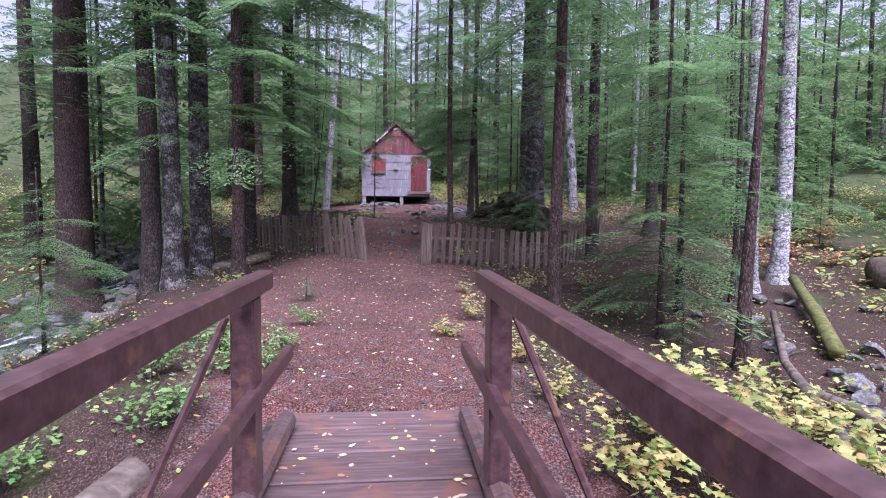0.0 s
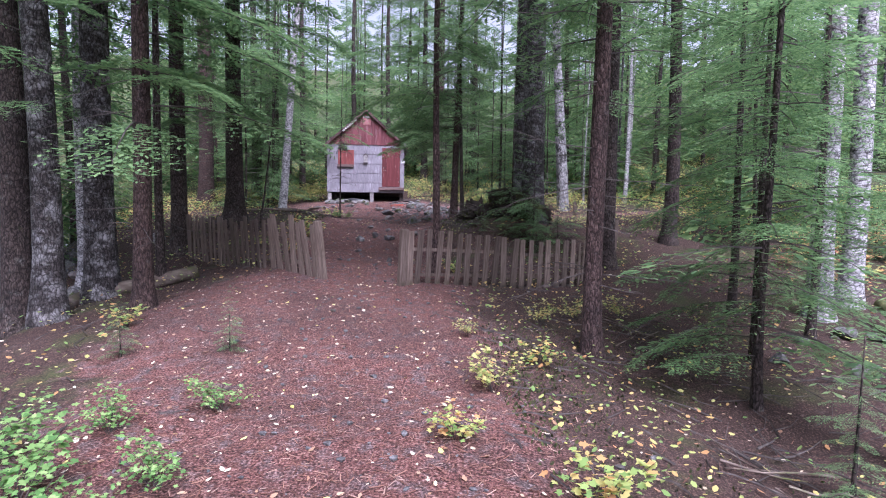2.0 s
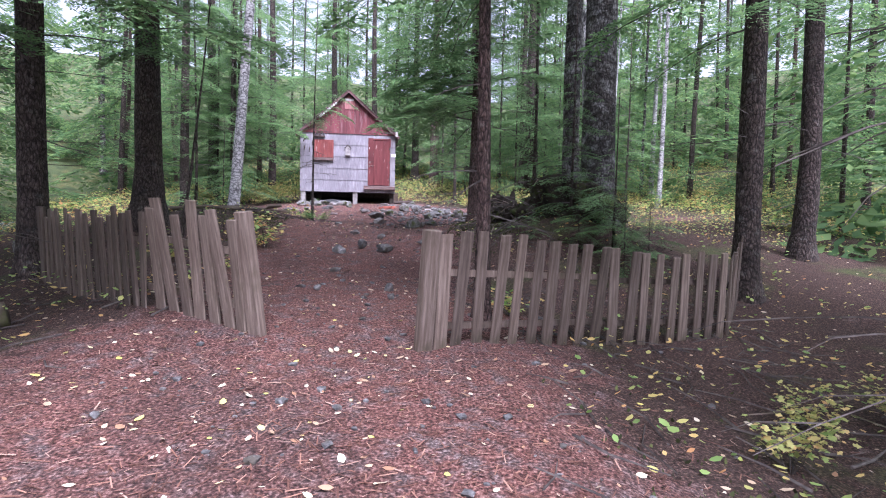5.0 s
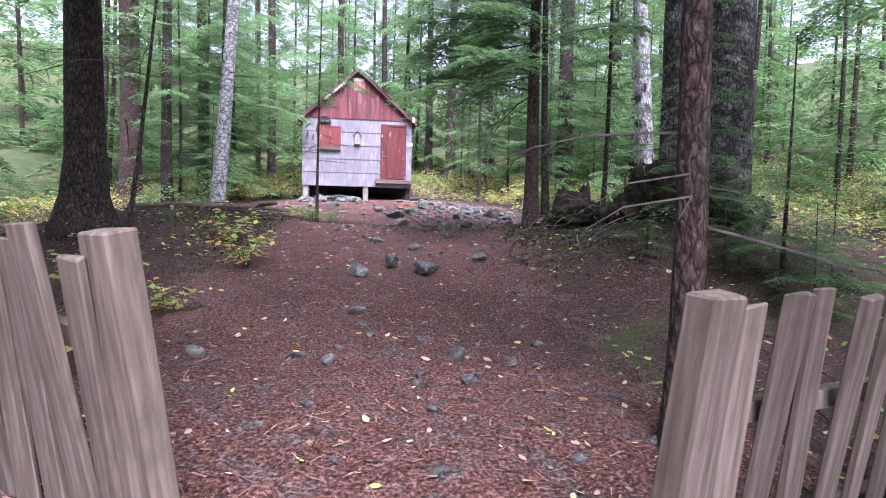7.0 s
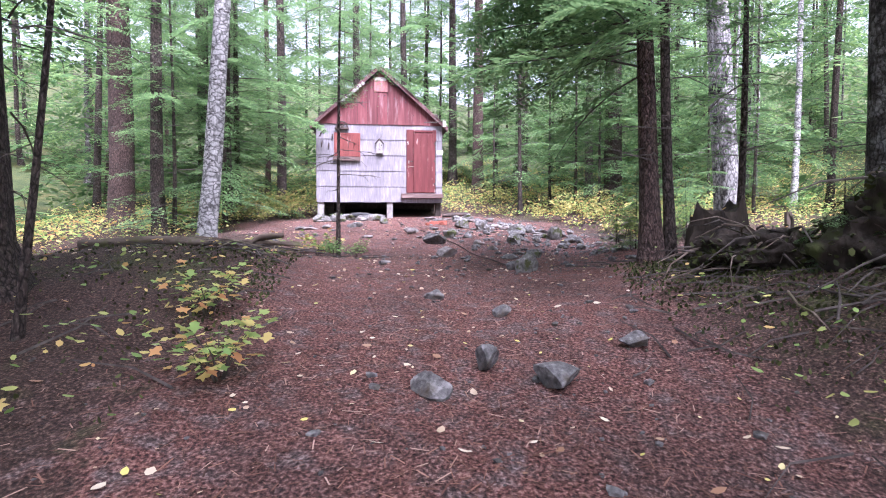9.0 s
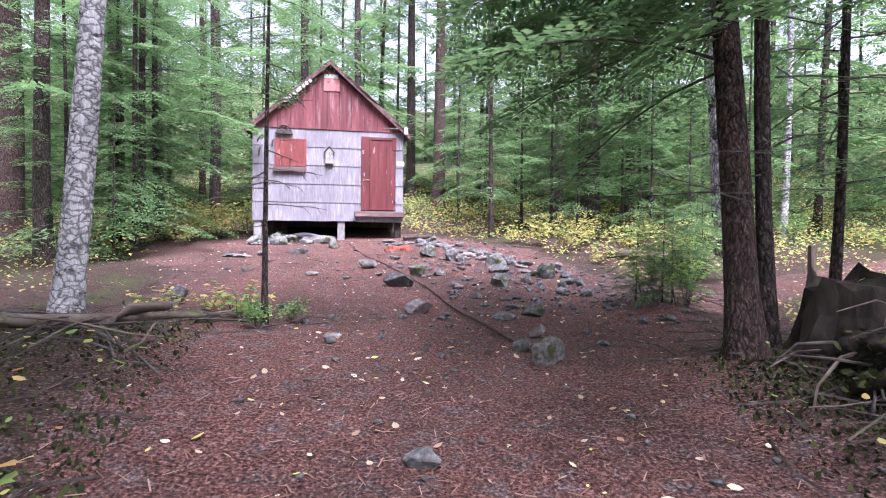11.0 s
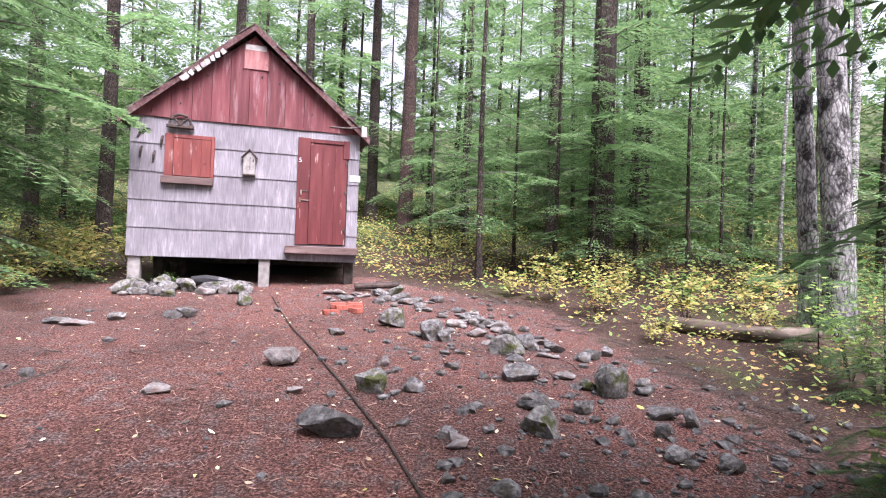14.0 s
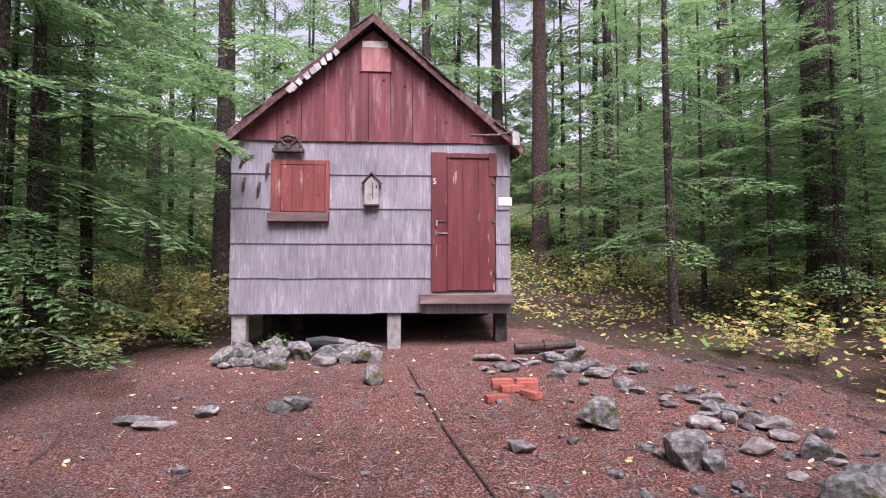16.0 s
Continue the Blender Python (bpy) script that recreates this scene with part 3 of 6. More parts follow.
num_ob = new("house_number", num)
num_ob.data.materials.append(M_WHITE)
num_ob.parent = cabin
num_ob.matrix_basis = pose(-0.375, -0.054, 4.2, 90, 0, 0)
plate_ob = part("sign_plate", box((0.45, -0.03, 3.94), (0.62, -0.024, 4.045), 0.003), M_WHITE, cabin, "blank white plate by the door")

# shuttered window
shut = part("window_shutter", box((-2.22, -0.04, 3.84), (-1.69, -0.01, 4.42), 0.004), M_REDPAINT, cabin, "closed red board shutter")
for k in range(4):
    a = -2.22 + k * 0.1325
    part("plank", box((a + 0.002, -0.052, 3.845), (a + 0.13, -0.042, 4.415), 0.003), M_REDPAINT, shut)
part("shutter_batten", box((-1.78, -0.066, 4.05), (-1.75, -0.054, 4.3), 0.003), M_REDPAINT, shut)
for lo, hi in (((-2.34, -0.05, 3.83), (-2.222, -0.004, 4.48)), ((-1.688, -0.05, 3.83), (-1.64, -0.004, 4.48)), ((-2.222, -0.048, 4.422), (-1.688, -0.004, 4.48))):
    part("window_frame", box(lo, hi, 0.004), M_REDPAINT, cabin)
part("window_sill", box((-2.37, -0.1, 3.72), (-1.64, -0.012, 3.83), 0.006), M_TRIM, cabin, "grey-brown wooden sill")

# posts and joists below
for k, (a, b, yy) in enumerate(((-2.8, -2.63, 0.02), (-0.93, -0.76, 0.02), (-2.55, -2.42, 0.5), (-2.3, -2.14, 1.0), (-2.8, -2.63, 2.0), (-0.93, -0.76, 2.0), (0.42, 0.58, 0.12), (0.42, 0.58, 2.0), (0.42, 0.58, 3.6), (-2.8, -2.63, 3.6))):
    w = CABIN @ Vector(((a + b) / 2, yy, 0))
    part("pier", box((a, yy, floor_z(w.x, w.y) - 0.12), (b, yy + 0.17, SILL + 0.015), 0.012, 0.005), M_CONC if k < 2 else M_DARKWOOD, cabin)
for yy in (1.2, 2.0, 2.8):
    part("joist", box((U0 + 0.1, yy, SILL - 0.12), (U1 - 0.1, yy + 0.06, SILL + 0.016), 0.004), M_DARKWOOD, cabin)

# things hung on the front
bird = thing("birdhouse", CABIN @ pose(-1.125, -0.026, 3.94), "small weathered grey birdhouse with a peaked roof", "birdhouse")
bm = bmesh.new()
pts = [(-0.085, 0), (0.085, 0), (0.085, 0.25), (0, 0.35), (-0.085, 0.25)]
f0 = [bm.verts.new((p, -0.055, q)) for p, q in pts]
f1 = [bm.verts.new((p, 0, q)) for p, q in pts]
bm.faces.new(f0)
bm.faces.new(f1[::-1])
for i in range(5):
    bm.faces.new((f0[(i + 1) % 5], f0[i], f1[i], f1[(i + 1) % 5]))
part("body", bm, M_CONC, bird, "pale bare board front")
for sg in (-1, 1):
    bm = box((-0.008, -0.08, -0.009), (0.18, 0, 0.009), 0.003)
    ob = part("roof_board", bm, M_IRON, bird)
    ob.matrix_basis = pose(0, 0, 0.385, 0, 48 if sg > 0 else 132, 0)
part("base_board", box((-0.095, -0.075, -0.025), (0.095, 0, -0.002), 0.003), M_IRON, bird)
part("seam", box((0.008, -0.058, 0.07), (0.016, -0.054, 0.27), 0), M_BAG, bird)
part("seam", box((0.05, -0.058, 0.19), (0.066, -0.054, 0.235), 0), M_BAG, bird)

wheel = thing("old_iron_bracket", CABIN @ pose(-2.13, -0.03, 4.56), "rusty half-round iron bracket hung over the shutter", "bracket")
arc = [(0.15 * math.cos(a), -0.05, 0.05 + 0.16 * math.sin(a)) for a in np.linspace(0.05, math.pi - 0.05, 14)]
part("rim", tube(arc, [0.022] * 14, 8), M_IRON, wheel)
part("base_bar", box((-0.19, -0.09, 0.0), (0.19, -0.01, 0.05), 0.008), M_IRON, wheel)
for e in ((-0.11, 0.17), (0.11, 0.17), (0, 0.04)):
    part("spoke", tube([(0, -0.05, 0.06), (e[0], -0.05, e[1])], [0.016, 0.014], 6), M_IRON, wheel)
part("hub", tube([(0, -0.1, 0.07), (0, -0.01, 0.07)], [0.035, 0.035], 10), M_IRON, wheel)
hook = thing("iron_hook", CABIN @ pose(-2.65, -0.03, 4.44), "curved rusty iron hook nailed to the shakes", "hook")
part("hook", tube([(-0.07, 0, -0.06), (-0.03, -0.01, 0.03), (0.03, -0.01, 0.08), (0.1, 0, 0.09)], [0.014, 0.018, 0.016, 0.01], 7), M_IRON, hook)
for uu, zz in ((-2.4, 4.38), (-2.68, 4.2), (-2.5, 4.14)):
    k = thing("iron_strap", CABIN @ pose(uu, -0.03, zz), "short rusty iron strap on the shakes", "iron strap", "old iron on the wall")
    part("strap", tube([(0, 0, -0.12), (0.01, -0.01, 0), (0.025, 0, 0.06)], [0.012, 0.02, 0.014], 7, 0.2), M_IRON, k)

# ---- the footbridge ----
BRIDGE = pose(0.95, 2.7, 0, 0, 0, 14.5)
bridge = thing("footbridge", BRIDGE, "narrow footbridge with brown-painted rails and plank deck", "footbridge")
random.seed(11)
y = 1.18
deck = part("deck_beam", box((-0.6, -14, -0.5), (0.6, 1.0, -0.09), 0.02), M_DARKWOOD, bridge)
while y > -13.5:
    w = random.uniform(0.32, 0.42)
    part("plank", box((-0.74 + random.uniform(-0.02, 0.02), y - w + 0.012, -0.085), (0.74 + random.uniform(-0.02, 0.02), y, 0.0 + random.uniform(-0.008, 0.004)), 0.01, 0.004), M_DECK, deck)
    y -= w
for sg in (-1, 1):
    x = 0.64 if sg > 0 else -0.62
    part("top_rail", box((x - 0.045, -13.4, 1.135), (x + 0.045, 0.06, 1.245), 0.012), M_RAIL, bridge, "brown-painted square steel top rail")
    part("mid_rail", box((x * 0.97 - 0.03, -13.4, 0.58), (x * 0.97 + 0.03, 0.66, 0.67), 0.008), M_RAIL, bridge)
    part("kerb_timber", tube([(x * 1.06, yy, 0.065) for yy in (-13.4, -8, -4, -1, 0.85)], [0.075] * 5, 8, 0.08), M_DECK, bridge, "rough timber kerb")
    for yy in (-0.24, -3.3, -6.3, -9.3, -12.3):
        post = part("rail_post", box((x - 0.06 + 0.035 * sg, yy - 0.085, -0.3), (x + 0.06 + 0.035 * sg, yy + 0.085, 1.132), 0.012), M_RAIL, bridge)
        part("brace", tube([(x + 0.1 * sg, yy - 0.12, 1.05), (x + 0.58 * sg, yy - 0.32, -0.15)], [0.022, 0.022], 6), M_RAIL, bridge, "thin diagonal steel brace")
        part("outrigger", box((min(x, x + 0.66 * sg), yy - 0.4, -0.26), (max(x, x + 0.66 * sg), yy - 0.26, -0.14), 0.01), M_DARKWOOD, bridge)
abut = thing("bridge_sill", BRIDGE @ pose(0, 1.15, -0.22), "heavy dark timber sill under the bridge end", "timber")
part("sill_beam", box((-0.9, -0.15, -0.14), (0.9, 0.15, 0.12), 0.02, 0.01), M_DARKWOOD, abut)

# ---- picket fences ----
def fence(runs, label, seed, lean_to):
    random.seed(seed)
    x0, y0 = runs[0][0][0]
    f = thing("picket_fence", pose(x0, y0, floor_z(x0, y0)), label, "picket fence", "weathered picket fence")
    inv = Vector((x0, y0, floor_z(x0, y0)))
    first, last = Vector(runs[0][0][0]), Vector(runs[-1][0][1])
    for (a, b), count, top in runs:
        a, b = Vector(a), Vector(b)
        is_first, is_last = a == first, b == last
        d = (b - a)
        ang = math.degrees(math.atan2(d.y, d.x))
        L = d.length
        nrm = Vector((-d.y, d.x)) / L
        deg = (8 if lean_to > 0 else -9) if a == first else 3 * lean_to
        back = nrm * math.tan(radians(deg))
        a, b = a + back * 0.45, b + back * 0.45
        for h in (0.2, 0.66):
            za, zb = floor_z(a.x, a.y) + h * top, floor_z(b.x, b.y) + h * top
            off = nrm * 0.035 * lean_to - back * h * top
            bm = tube([(a.x + off.x - inv.x, a.y + off.y - inv.y, za - inv.z), (b.x + off.x - inv.x, b.y + off.y - inv.y, zb - inv.z)], [0.036, 0.036], 4, 0.05)
            part("rail", bm, M_FENCE, f)
        for k in range(count):
            s = (k + 0.5) / count
            p = a + d * s + d.normalized() * random.uniform(-0.012, 0.012)
            if is_first and k == 0:
                p = a + d.normalized() * 0.13
            z = floor_z(p.x, p.y)
            hgt = top * (random.uniform(0.97, 1.02) if lean_to > 0 else random.uniform(0.9, 1.05))
            w = random.uniform(0.042, 0.056)
            ob = part("picket", box((-w, -0.03 * lean_to - 0.011, -0.03), (w, -0.03 * lean_to + 0.011, hgt), 0.004, 0.007), M_FENCE, f)
            ob.matrix_basis = pose(p.x - inv.x, p.y - inv.y, z - inv.z, deg + random.uniform(-1.5, 1.5), random.uniform(-1.6, 1.6) if lean_to > 0 else random.uniform(-4, 4), ang)
        for q in ((a,) if is_first else ()) + ((b,) if is_last else ()):
            z = floor_z(q.x, q.y)
            ob = part("post", box((-0.06, -0.035, -0.2), (0.06, 0.035, top * 1.02), 0.006, 0.006), M_FENCE, f)
            ob.matrix_basis = pose(q.x - inv.x, q.y - inv.y, z - inv.z, deg, 0, ang)
    return f


fence([(((-0.27, 10.52), (1.2, 11.5)), 10, 0.87), (((1.2, 11.5), (2.6, 12.3)), 9, 0.84), (((2.6, 12.3), (3.7, 14.3)), 12, 0.78)], "weathered brown picket fence with uneven mossy boards", 31, 1)
fence([(((-1.57, 10.52), (-2.6, 10.95)), 7, 0.9), (((-2.6, 10.95), (-5.0, 12.7)), 17, 0.85)], "leaning weathered picket fence beside the path", 33, -1)

# ---- foliage ----
def needle_branch(seed, twigs, pairs, leaf, slim=0.2):
    """A flat hemlock bough, one long: rhombic sprays along side twigs. Rows of (x, y, z) in fours."""
    rng = np.random.default_rng(seed)
    quads = []
    for k in range(twigs):
        s = 0.12 + 0.88 * (k + rng.uniform(0, 0.6)) / twigs
        base = np.array([s, 0, 0.12 * s - 0.30 * s * s])
        for sg in (-1, 1):
            ln = (0.42 * (1 - s) ** 0.8 + 0.1) * rng.uniform(0.75, 1.15)
            ang = sg * radians(rng.uniform(42, 62))
            d = np.array([math.cos(ang), math.sin(ang), -rng.uniform(0.12, 0.4)])
            for j in range(pairs):
                t = (j + 0.6) / pairs
                c = base + d * ln * t + np.array([0, 0, -0.12 * t * t * ln])
                for sg2 in (-1, 1):
                    a2 = ang + sg2 * radians(rng.uniform(35, 60))
                    sz = leaf * (1.1 - 0.5 * t) * rng.uniform(0.7, 1.2)
                    v = np.array([math.cos(a2), math.sin(a2), rng.uniform(-0.35, 0.1)]) * sz
                    w = np.array([-math.sin(a2), math.cos(a2), rng.uniform(-0.3, 0.3)]) * sz * slim
                    quads += [c, c + v * 0.5 + w, c + v, c + v * 0.5 - w]
    return np.array(quads)


def crown_mesh(name, seed, h0, h1, reach, boughs, twigs, pairs, leaf, mat, power=0.75, sag=0.0, slim=0.2):
    rng = np.random.default_rng(seed)
    temps = [needle_branch(seed * 10 + i, twigs, pairs, leaf, slim) for i in range(4)]
    out = []
    stems = bmesh.new()
    for k in range(boughs):
        f = (k + rng.uniform(0, 1)) / boughs
        h = h0 + (h1 - h0) * f ** 1.15
        L = reach * ((1 - f) ** power * 0.9 + 0.1) * rng.uniform(0.4, 1.12)
        az = k * 2.4 + rng.uniform(-0.5, 0.5)
        q = temps[rng.integers(4)] * np.array([L, L, L])
        pitch = rng.uniform(-0.25, 0.12) - sag
        ca, sa, cp, sp = math.cos(az), math.sin(az), math.cos(pitch), math.sin(pitch)
        x, y, z = q[:, 0] * cp - q[:, 2] * sp, q[:, 1], q[:, 0] * sp + q[:, 2] * cp
        out.append(np.stack([x * ca - y * sa, x * sa + y * ca, z + h], 1))
        prev = None
        for s in (0.0, 0.35, 0.7, 1.0):
            zz = (0.12 * s - 0.30 * s * s) * L
            px, pz = s * L * cp - zz * sp, s * L * sp + zz * cp
            c = Vector((px * ca, px * sa, pz + h))
            r = 0.008 * (1.1 - s) * min(1.6, L)
            tri = [stems.verts.new(c + Vector((0, 0, r))), stems.verts.new(c + Vector((-sa * r, ca * r, -r * 0.6))), stems.verts.new(c + Vector((sa * r, -ca * r, -r * 0.6)))]
            if prev:
                for i in range(3):
                    stems.faces.new((prev[i], prev[(i + 1) % 3], tri[(i + 1) % 3], tri[i]))
            prev = tri
    v = np.concatenate(out)
    n = len(v) // 4
    me = bpy.data.meshes.new(name)
    me.from_pydata(v.tolist(), [], np.arange(n * 4).reshape(n, 4).tolist())
    me.materials.append(mat)
    sm = bpy.data.meshes.new("boughs")
    stems.to_mesh(sm)
    stems.free()
    sm.materials.append(M_TWIG)
    return me, sm


NEAR_CROWNS = [crown_mesh("crown", 101 + i, 0.0, 9.0, 2.6, 40, 14, 5, 0.085, M_NEEDLE, slim=0.13) for i in range(3)]
YOUNG_CROWNS = [crown_mesh("crown", 121 + i, 0.0, 4.2, 1.35, 44, 10, 4, 0.105, M_NEEDLE, 0.8, slim=0.15) for i in range(2)]
MID_CROWNS = [crown_mesh("crown", 131 + i, 0.0, 14.0, 3.2, 38, 10, 4, 0.13, M_NEEDLE_FAR, 0.6, 0.12) for i in range(4)]
BIRCH_CROWN = crown_mesh("crown", 151, 0.0, 4.0, 1.5, 26, 10, 4, 0.06, M_GREEN, 0.6)
SPARSE = crown_mesh("crown", 141, 0.0, 2.6, 0.8, 26, 9, 3, 0.1, M_NEEDLE, 0.6)


def dead_twigs(seed, h0, h1, reach, count):
    """Bare dead branches on the lower trunk."""
    rng = random.Random(seed)
    bm = bmesh.new()
    for k in range(count):
        h = rng.uniform(h0, h1)
        az = rng.uniform(0, 6.28)
        L = reach * rng.uniform(0.3, 1.0)
        pts = [Vector((0, 0, h))]
        d = Vector((math.cos(az), math.sin(az), rng.uniform(-0.25, 0.15)))
        for s in range(4):
            d = (d + Vector((rng.uniform(-0.2, 0.2), rng.uniform(-0.2, 0.2), rng.uniform(-0.18, 0.1)))).normalized()
            pts.append(pts[-1] + d * L / 4)
        lines = [(pts, 0.008)]
        for s in (2, 3):
            side = (d.cross(Vector((0, 0, 1))) * rng.choice((-1, 1)) + d * 0.7).normalized()
            lines.append(([pts[s], pts[s] + side * L * 0.22, pts[s] + side * L * 0.34 + Vector((0, 0, -0.05))], 0.0045))
        for ps, r0 in lines:
            prev = None
            for i, c in enumerate(ps):
                r = r0 * (1 - 0.8 * i / len(ps))
                tri = [bm.verts.new(c + Vector(o) * r) for o in ((0, 0, 1), (0.8, 0.5, -0.6), (-0.8, -0.5, -0.6))]
                if prev:
                    for j in range(3):
                        bm.faces.new((prev[j], prev[(j + 1) % 3], tri[(j + 1) % 3], tri[j]))
                prev = tri
    return bm


def trunk_bm(seed, height, d, lean=(0, 0), flare=1.5, sides=14):
    random.seed(seed)
    pts, rad = [], []
    hs = [-0.25, 0.0, 0.15, 0.4, 0.9, 1.6, 2.6, 4, 6, 8.5, 12, 17, 24, 30]
    wob = [random.uniform(-1, 1) for _ in range(4)]
    for h in [q for q in hs if q < height] + [height]:
        f = max(h, 0) / height
        pts.append((lean[0] * h + 0.05 * wob[0] * math.sin(h * 0.5 + wob[1]) * min(1, h), lean[1] * h + 0.05 * wob[2] * math.sin(h * 0.45 + wob[3]) * min(1, h), h))
        rad.append(max(min(0.012, d * 0.16), d / 2 * (1 - 0.8 * f) * (1 + (flare - 1) * math.exp(-max(h, 0) / 0.28))))
    return tube(pts, rad, sides, 0.06)


BOUGHS = []
for i in range(5):
    q = needle_branch(700 + i, 22, 8, 0.052, 0.18)
    bough_mesh = bpy.data.meshes.new("bough")
    bough_mesh.from_pydata(q.tolist(), [], np.arange(len(q)).reshape(-1, 4).tolist())
    bough_mesh.materials.append(M_NEEDLE)
    BOUGHS.append(bough_mesh)
BOUGH_STEM = tube([(s, 0, 0.12 * s - 0.30 * s * s) for s in (0, 0.25, 0.5, 0.75, 1.0)], [0.006, 0.005, 0.004, 0.003, 0.001], 5, 0.1)
bough_stem_mesh = bpy.data.meshes.new("limb")
BOUGH_STEM.to_mesh(bough_stem_mesh)
BOUGH_STEM.free()
bough_stem_mesh.materials.append(M_TWIG)


def boughs(t, rows, lean=(0, 0), seed=1):
    """Single drooping boughs on a tree; rows of (count, height from, to, azimuth from, to, length from, to)."""
    rng = random.Random(seed)
    for count, h0, h1, a0, a1, l0, l1 in rows:
        for k in range(count):
            h, L = h0 + (h1 - h0) * (k + rng.random()) / count, rng.uniform(l0, l1)
            m = pose(lean[0] * h, lean[1] * h, h, 0, rng.uniform(-10, 16), a0 + (a1 - a0) * ((k * 0.618 + rng.random() * 0.25) % 1.0)) @ pose(0, 0, 0, rng.uniform(-18, 18), 0, 0) @ Matrix.Diagonal((L, L * rng.uniform(0.8, 1.1), L, 1))
            limb = tagged(new("bough", BOUGHS[rng.randrange(5)]), kind="stuff")
            limb.parent = t
            limb.matrix_basis = m
            wood = new("limb", bough_stem_mesh)
            wood.parent = limb


def tree(name, x, y, d, height, mat, label, crown=None, crown_h=3.0, scale=1.0, lean=(0, 0), dead=0, dead_to=4.0, dead_reach=1.2, flare=1.5, turn=None, category="tree", sink=0.0, squash=1.0, dead_from=0.8, low=()):
    seed = int(abs(x * 131 + y * 977) * 10) % 100000
    z = floor_z(x, y) - sink
    t = thing(name, pose(x, y, z), label, category)
    part("trunk", trunk_bm(seed, height, d, lean, flare, 16 if d > 0.2 else 9), mat, t, "", True)
    if crown:
        a = (seed % 360) if turn is None else turn
        for me, nm in ((crown[0], "crown"), (crown[1], "bough_wood")):
            ob = tagged(new(nm, me), kind="stuff")
            ob.parent = t
            ob.matrix_basis = pose(lean[0] * crown_h, lean[1] * crown_h, crown_h, 0, 0, a) @ Matrix.Diagonal((scale, scale, scale * squash, 1))
    if dead:
        tagged(part("dead_wood", dead_twigs(seed, dead_from, dead_to, dead_reach, dead), M_TWIG, t), kind="stuff")
    if d >= 0.2 and 4 < y < 10.8 and abs(x - lerp_knots(y, CENTRE)) < 8:      # unseen upper crowns, added to shade the path
        for me, nm in zip(MID_CROWNS[seed % 4], ("crown", "bough_wood")):
            ob = tagged(new(nm, me), kind="stuff")
            ob.parent = t
            ob.matrix_basis = pose(lean[0] * 9, lean[1] * 9, 9.0, 0, 0, seed % 360) @ Matrix.Diagonal((1.4, 1.4, 0.8, 1))
    boughs(t, low, lean, seed)
    return t


HEM = "hemlock with drooping green boughs and bare lower trunk"
# left of the path, bridge to fence
tree("cedar_tree", -9.3, 11.6, 0.85, 24, M_RED, "thick red-brown cedar trunk beside the stream", NEAR_CROWNS[0], 5.0, 1.3, dead=16, dead_to=5, flare=1.8)
tree("conifer_tree", -12.2, 13.2, 0.45, 22, M_BARK, "dark conifer trunk by the stream", NEAR_CROWNS[1], 4.0, 1.2, dead=10)
tree("hemlock_tree", -5.25, 9.0, 0.36, 20, M_BARK, HEM, NEAR_CROWNS[2], 5.0, 1.0, dead=14, lean=(-0.015, 0))
tree("hemlock_tree", -4.75, 8.95, 0.36, 21, M_LICHEN, "hemlock trunk spotted with grey lichen", NEAR_CROWNS[0], 5.4, 1.0, dead=12, lean=(-0.03, 0), low=((8, 2.6, 5, -120, 60, 1.6, 2.4),))
tree("fir_tree", -5.05, 10.3, 0.44, 22, M_LICHEN, "lichen-crusted fir trunk beside the path", NEAR_CROWNS[1], 4.4, 1.05, dead=10)
tree("birch_tree", -7.6, 13.1, 0.3, 18, M_BIRCH, "pale birch trunk near the stream", BIRCH_CROWN, 7.0, 1.2, dead=4, dead_to=6, dead_from=2.5)
# the second row of boughs, from 5 m up, is added to shade the path
tree("hemlock_tree", -3.55, 9.15, 0.24, 19, M_RED, "slim red-brown hemlock at the path's edge", NEAR_CROWNS[2], 4.6, 0.85, dead=18, dead_to=4.5, turn=40, low=((9, 2.3, 4.8, -70, 50, 1.6, 2.5), (9, 5, 9, -180, 180, 2.0, 3.0)))
tree("hemlock_tree", -4.25, 10.6, 0.14, 11, M_BARK, "thin dark hemlock pole", YOUNG_CROWNS[0], 4.5, 1.0, dead=8)
tree("hemlock_tree", -5.45, 13.1, 0.34, 19, M_BARK, HEM, NEAR_CROWNS[0], 5.0, 0.95, dead=12, low=((8, 2.4, 5, -90, 60, 1.4, 2.2),))
# boughs above 4.6 m are added for shade on the ground past the fence
tree("hemlock_tree", -5.3, 15.2, 0.42, 21, M_BARK, "stout hemlock with mossy base above the fence", NEAR_CROWNS[1], 5.5, 1.0, dead=12, flare=1.9, low=((8, 2.6, 5, -110, 60, 1.5, 2.4), (10, 4.6, 8, -70, 60, 2.2, 3.2)))
tree("hemlock_tree", -6.3, 12.2, 0.13, 10, M_BARK, "thin dark hemlock pole", YOUNG_CROWNS[1], 2.5, 1.0, dead=6)
tree("hemlock_sapling", -4.4, 14.6, 0.05, 4.2, M_BARK, "slender leaning hemlock sapling", SPARSE, 2.0, 1.0, lean=(0.12, 0), dead=4, dead_to=2)
tree("birch_tree", -5.55, 18.75, 0.25, 16, M_BIRCH, "white birch with black scars by the clearing", BIRCH_CROWN, 7.0, 1.2, dead=5, dead_to=6, dead_from=2.8, lean=(0.075, 0.03), flare=1.25)
tree("hemlock_sapling", -3.62, 18.55, 0.052, 5.0, M_BARK, "slim hemlock sapling standing in the clearing", YOUNG_CROWNS[0], 2.2, 0.5, lean=(0.018, 0), dead=14, dead_to=2.6, dead_reach=0.6, low=((7, 2.0, 3.4, -180, 180, 0.7, 1.2),))
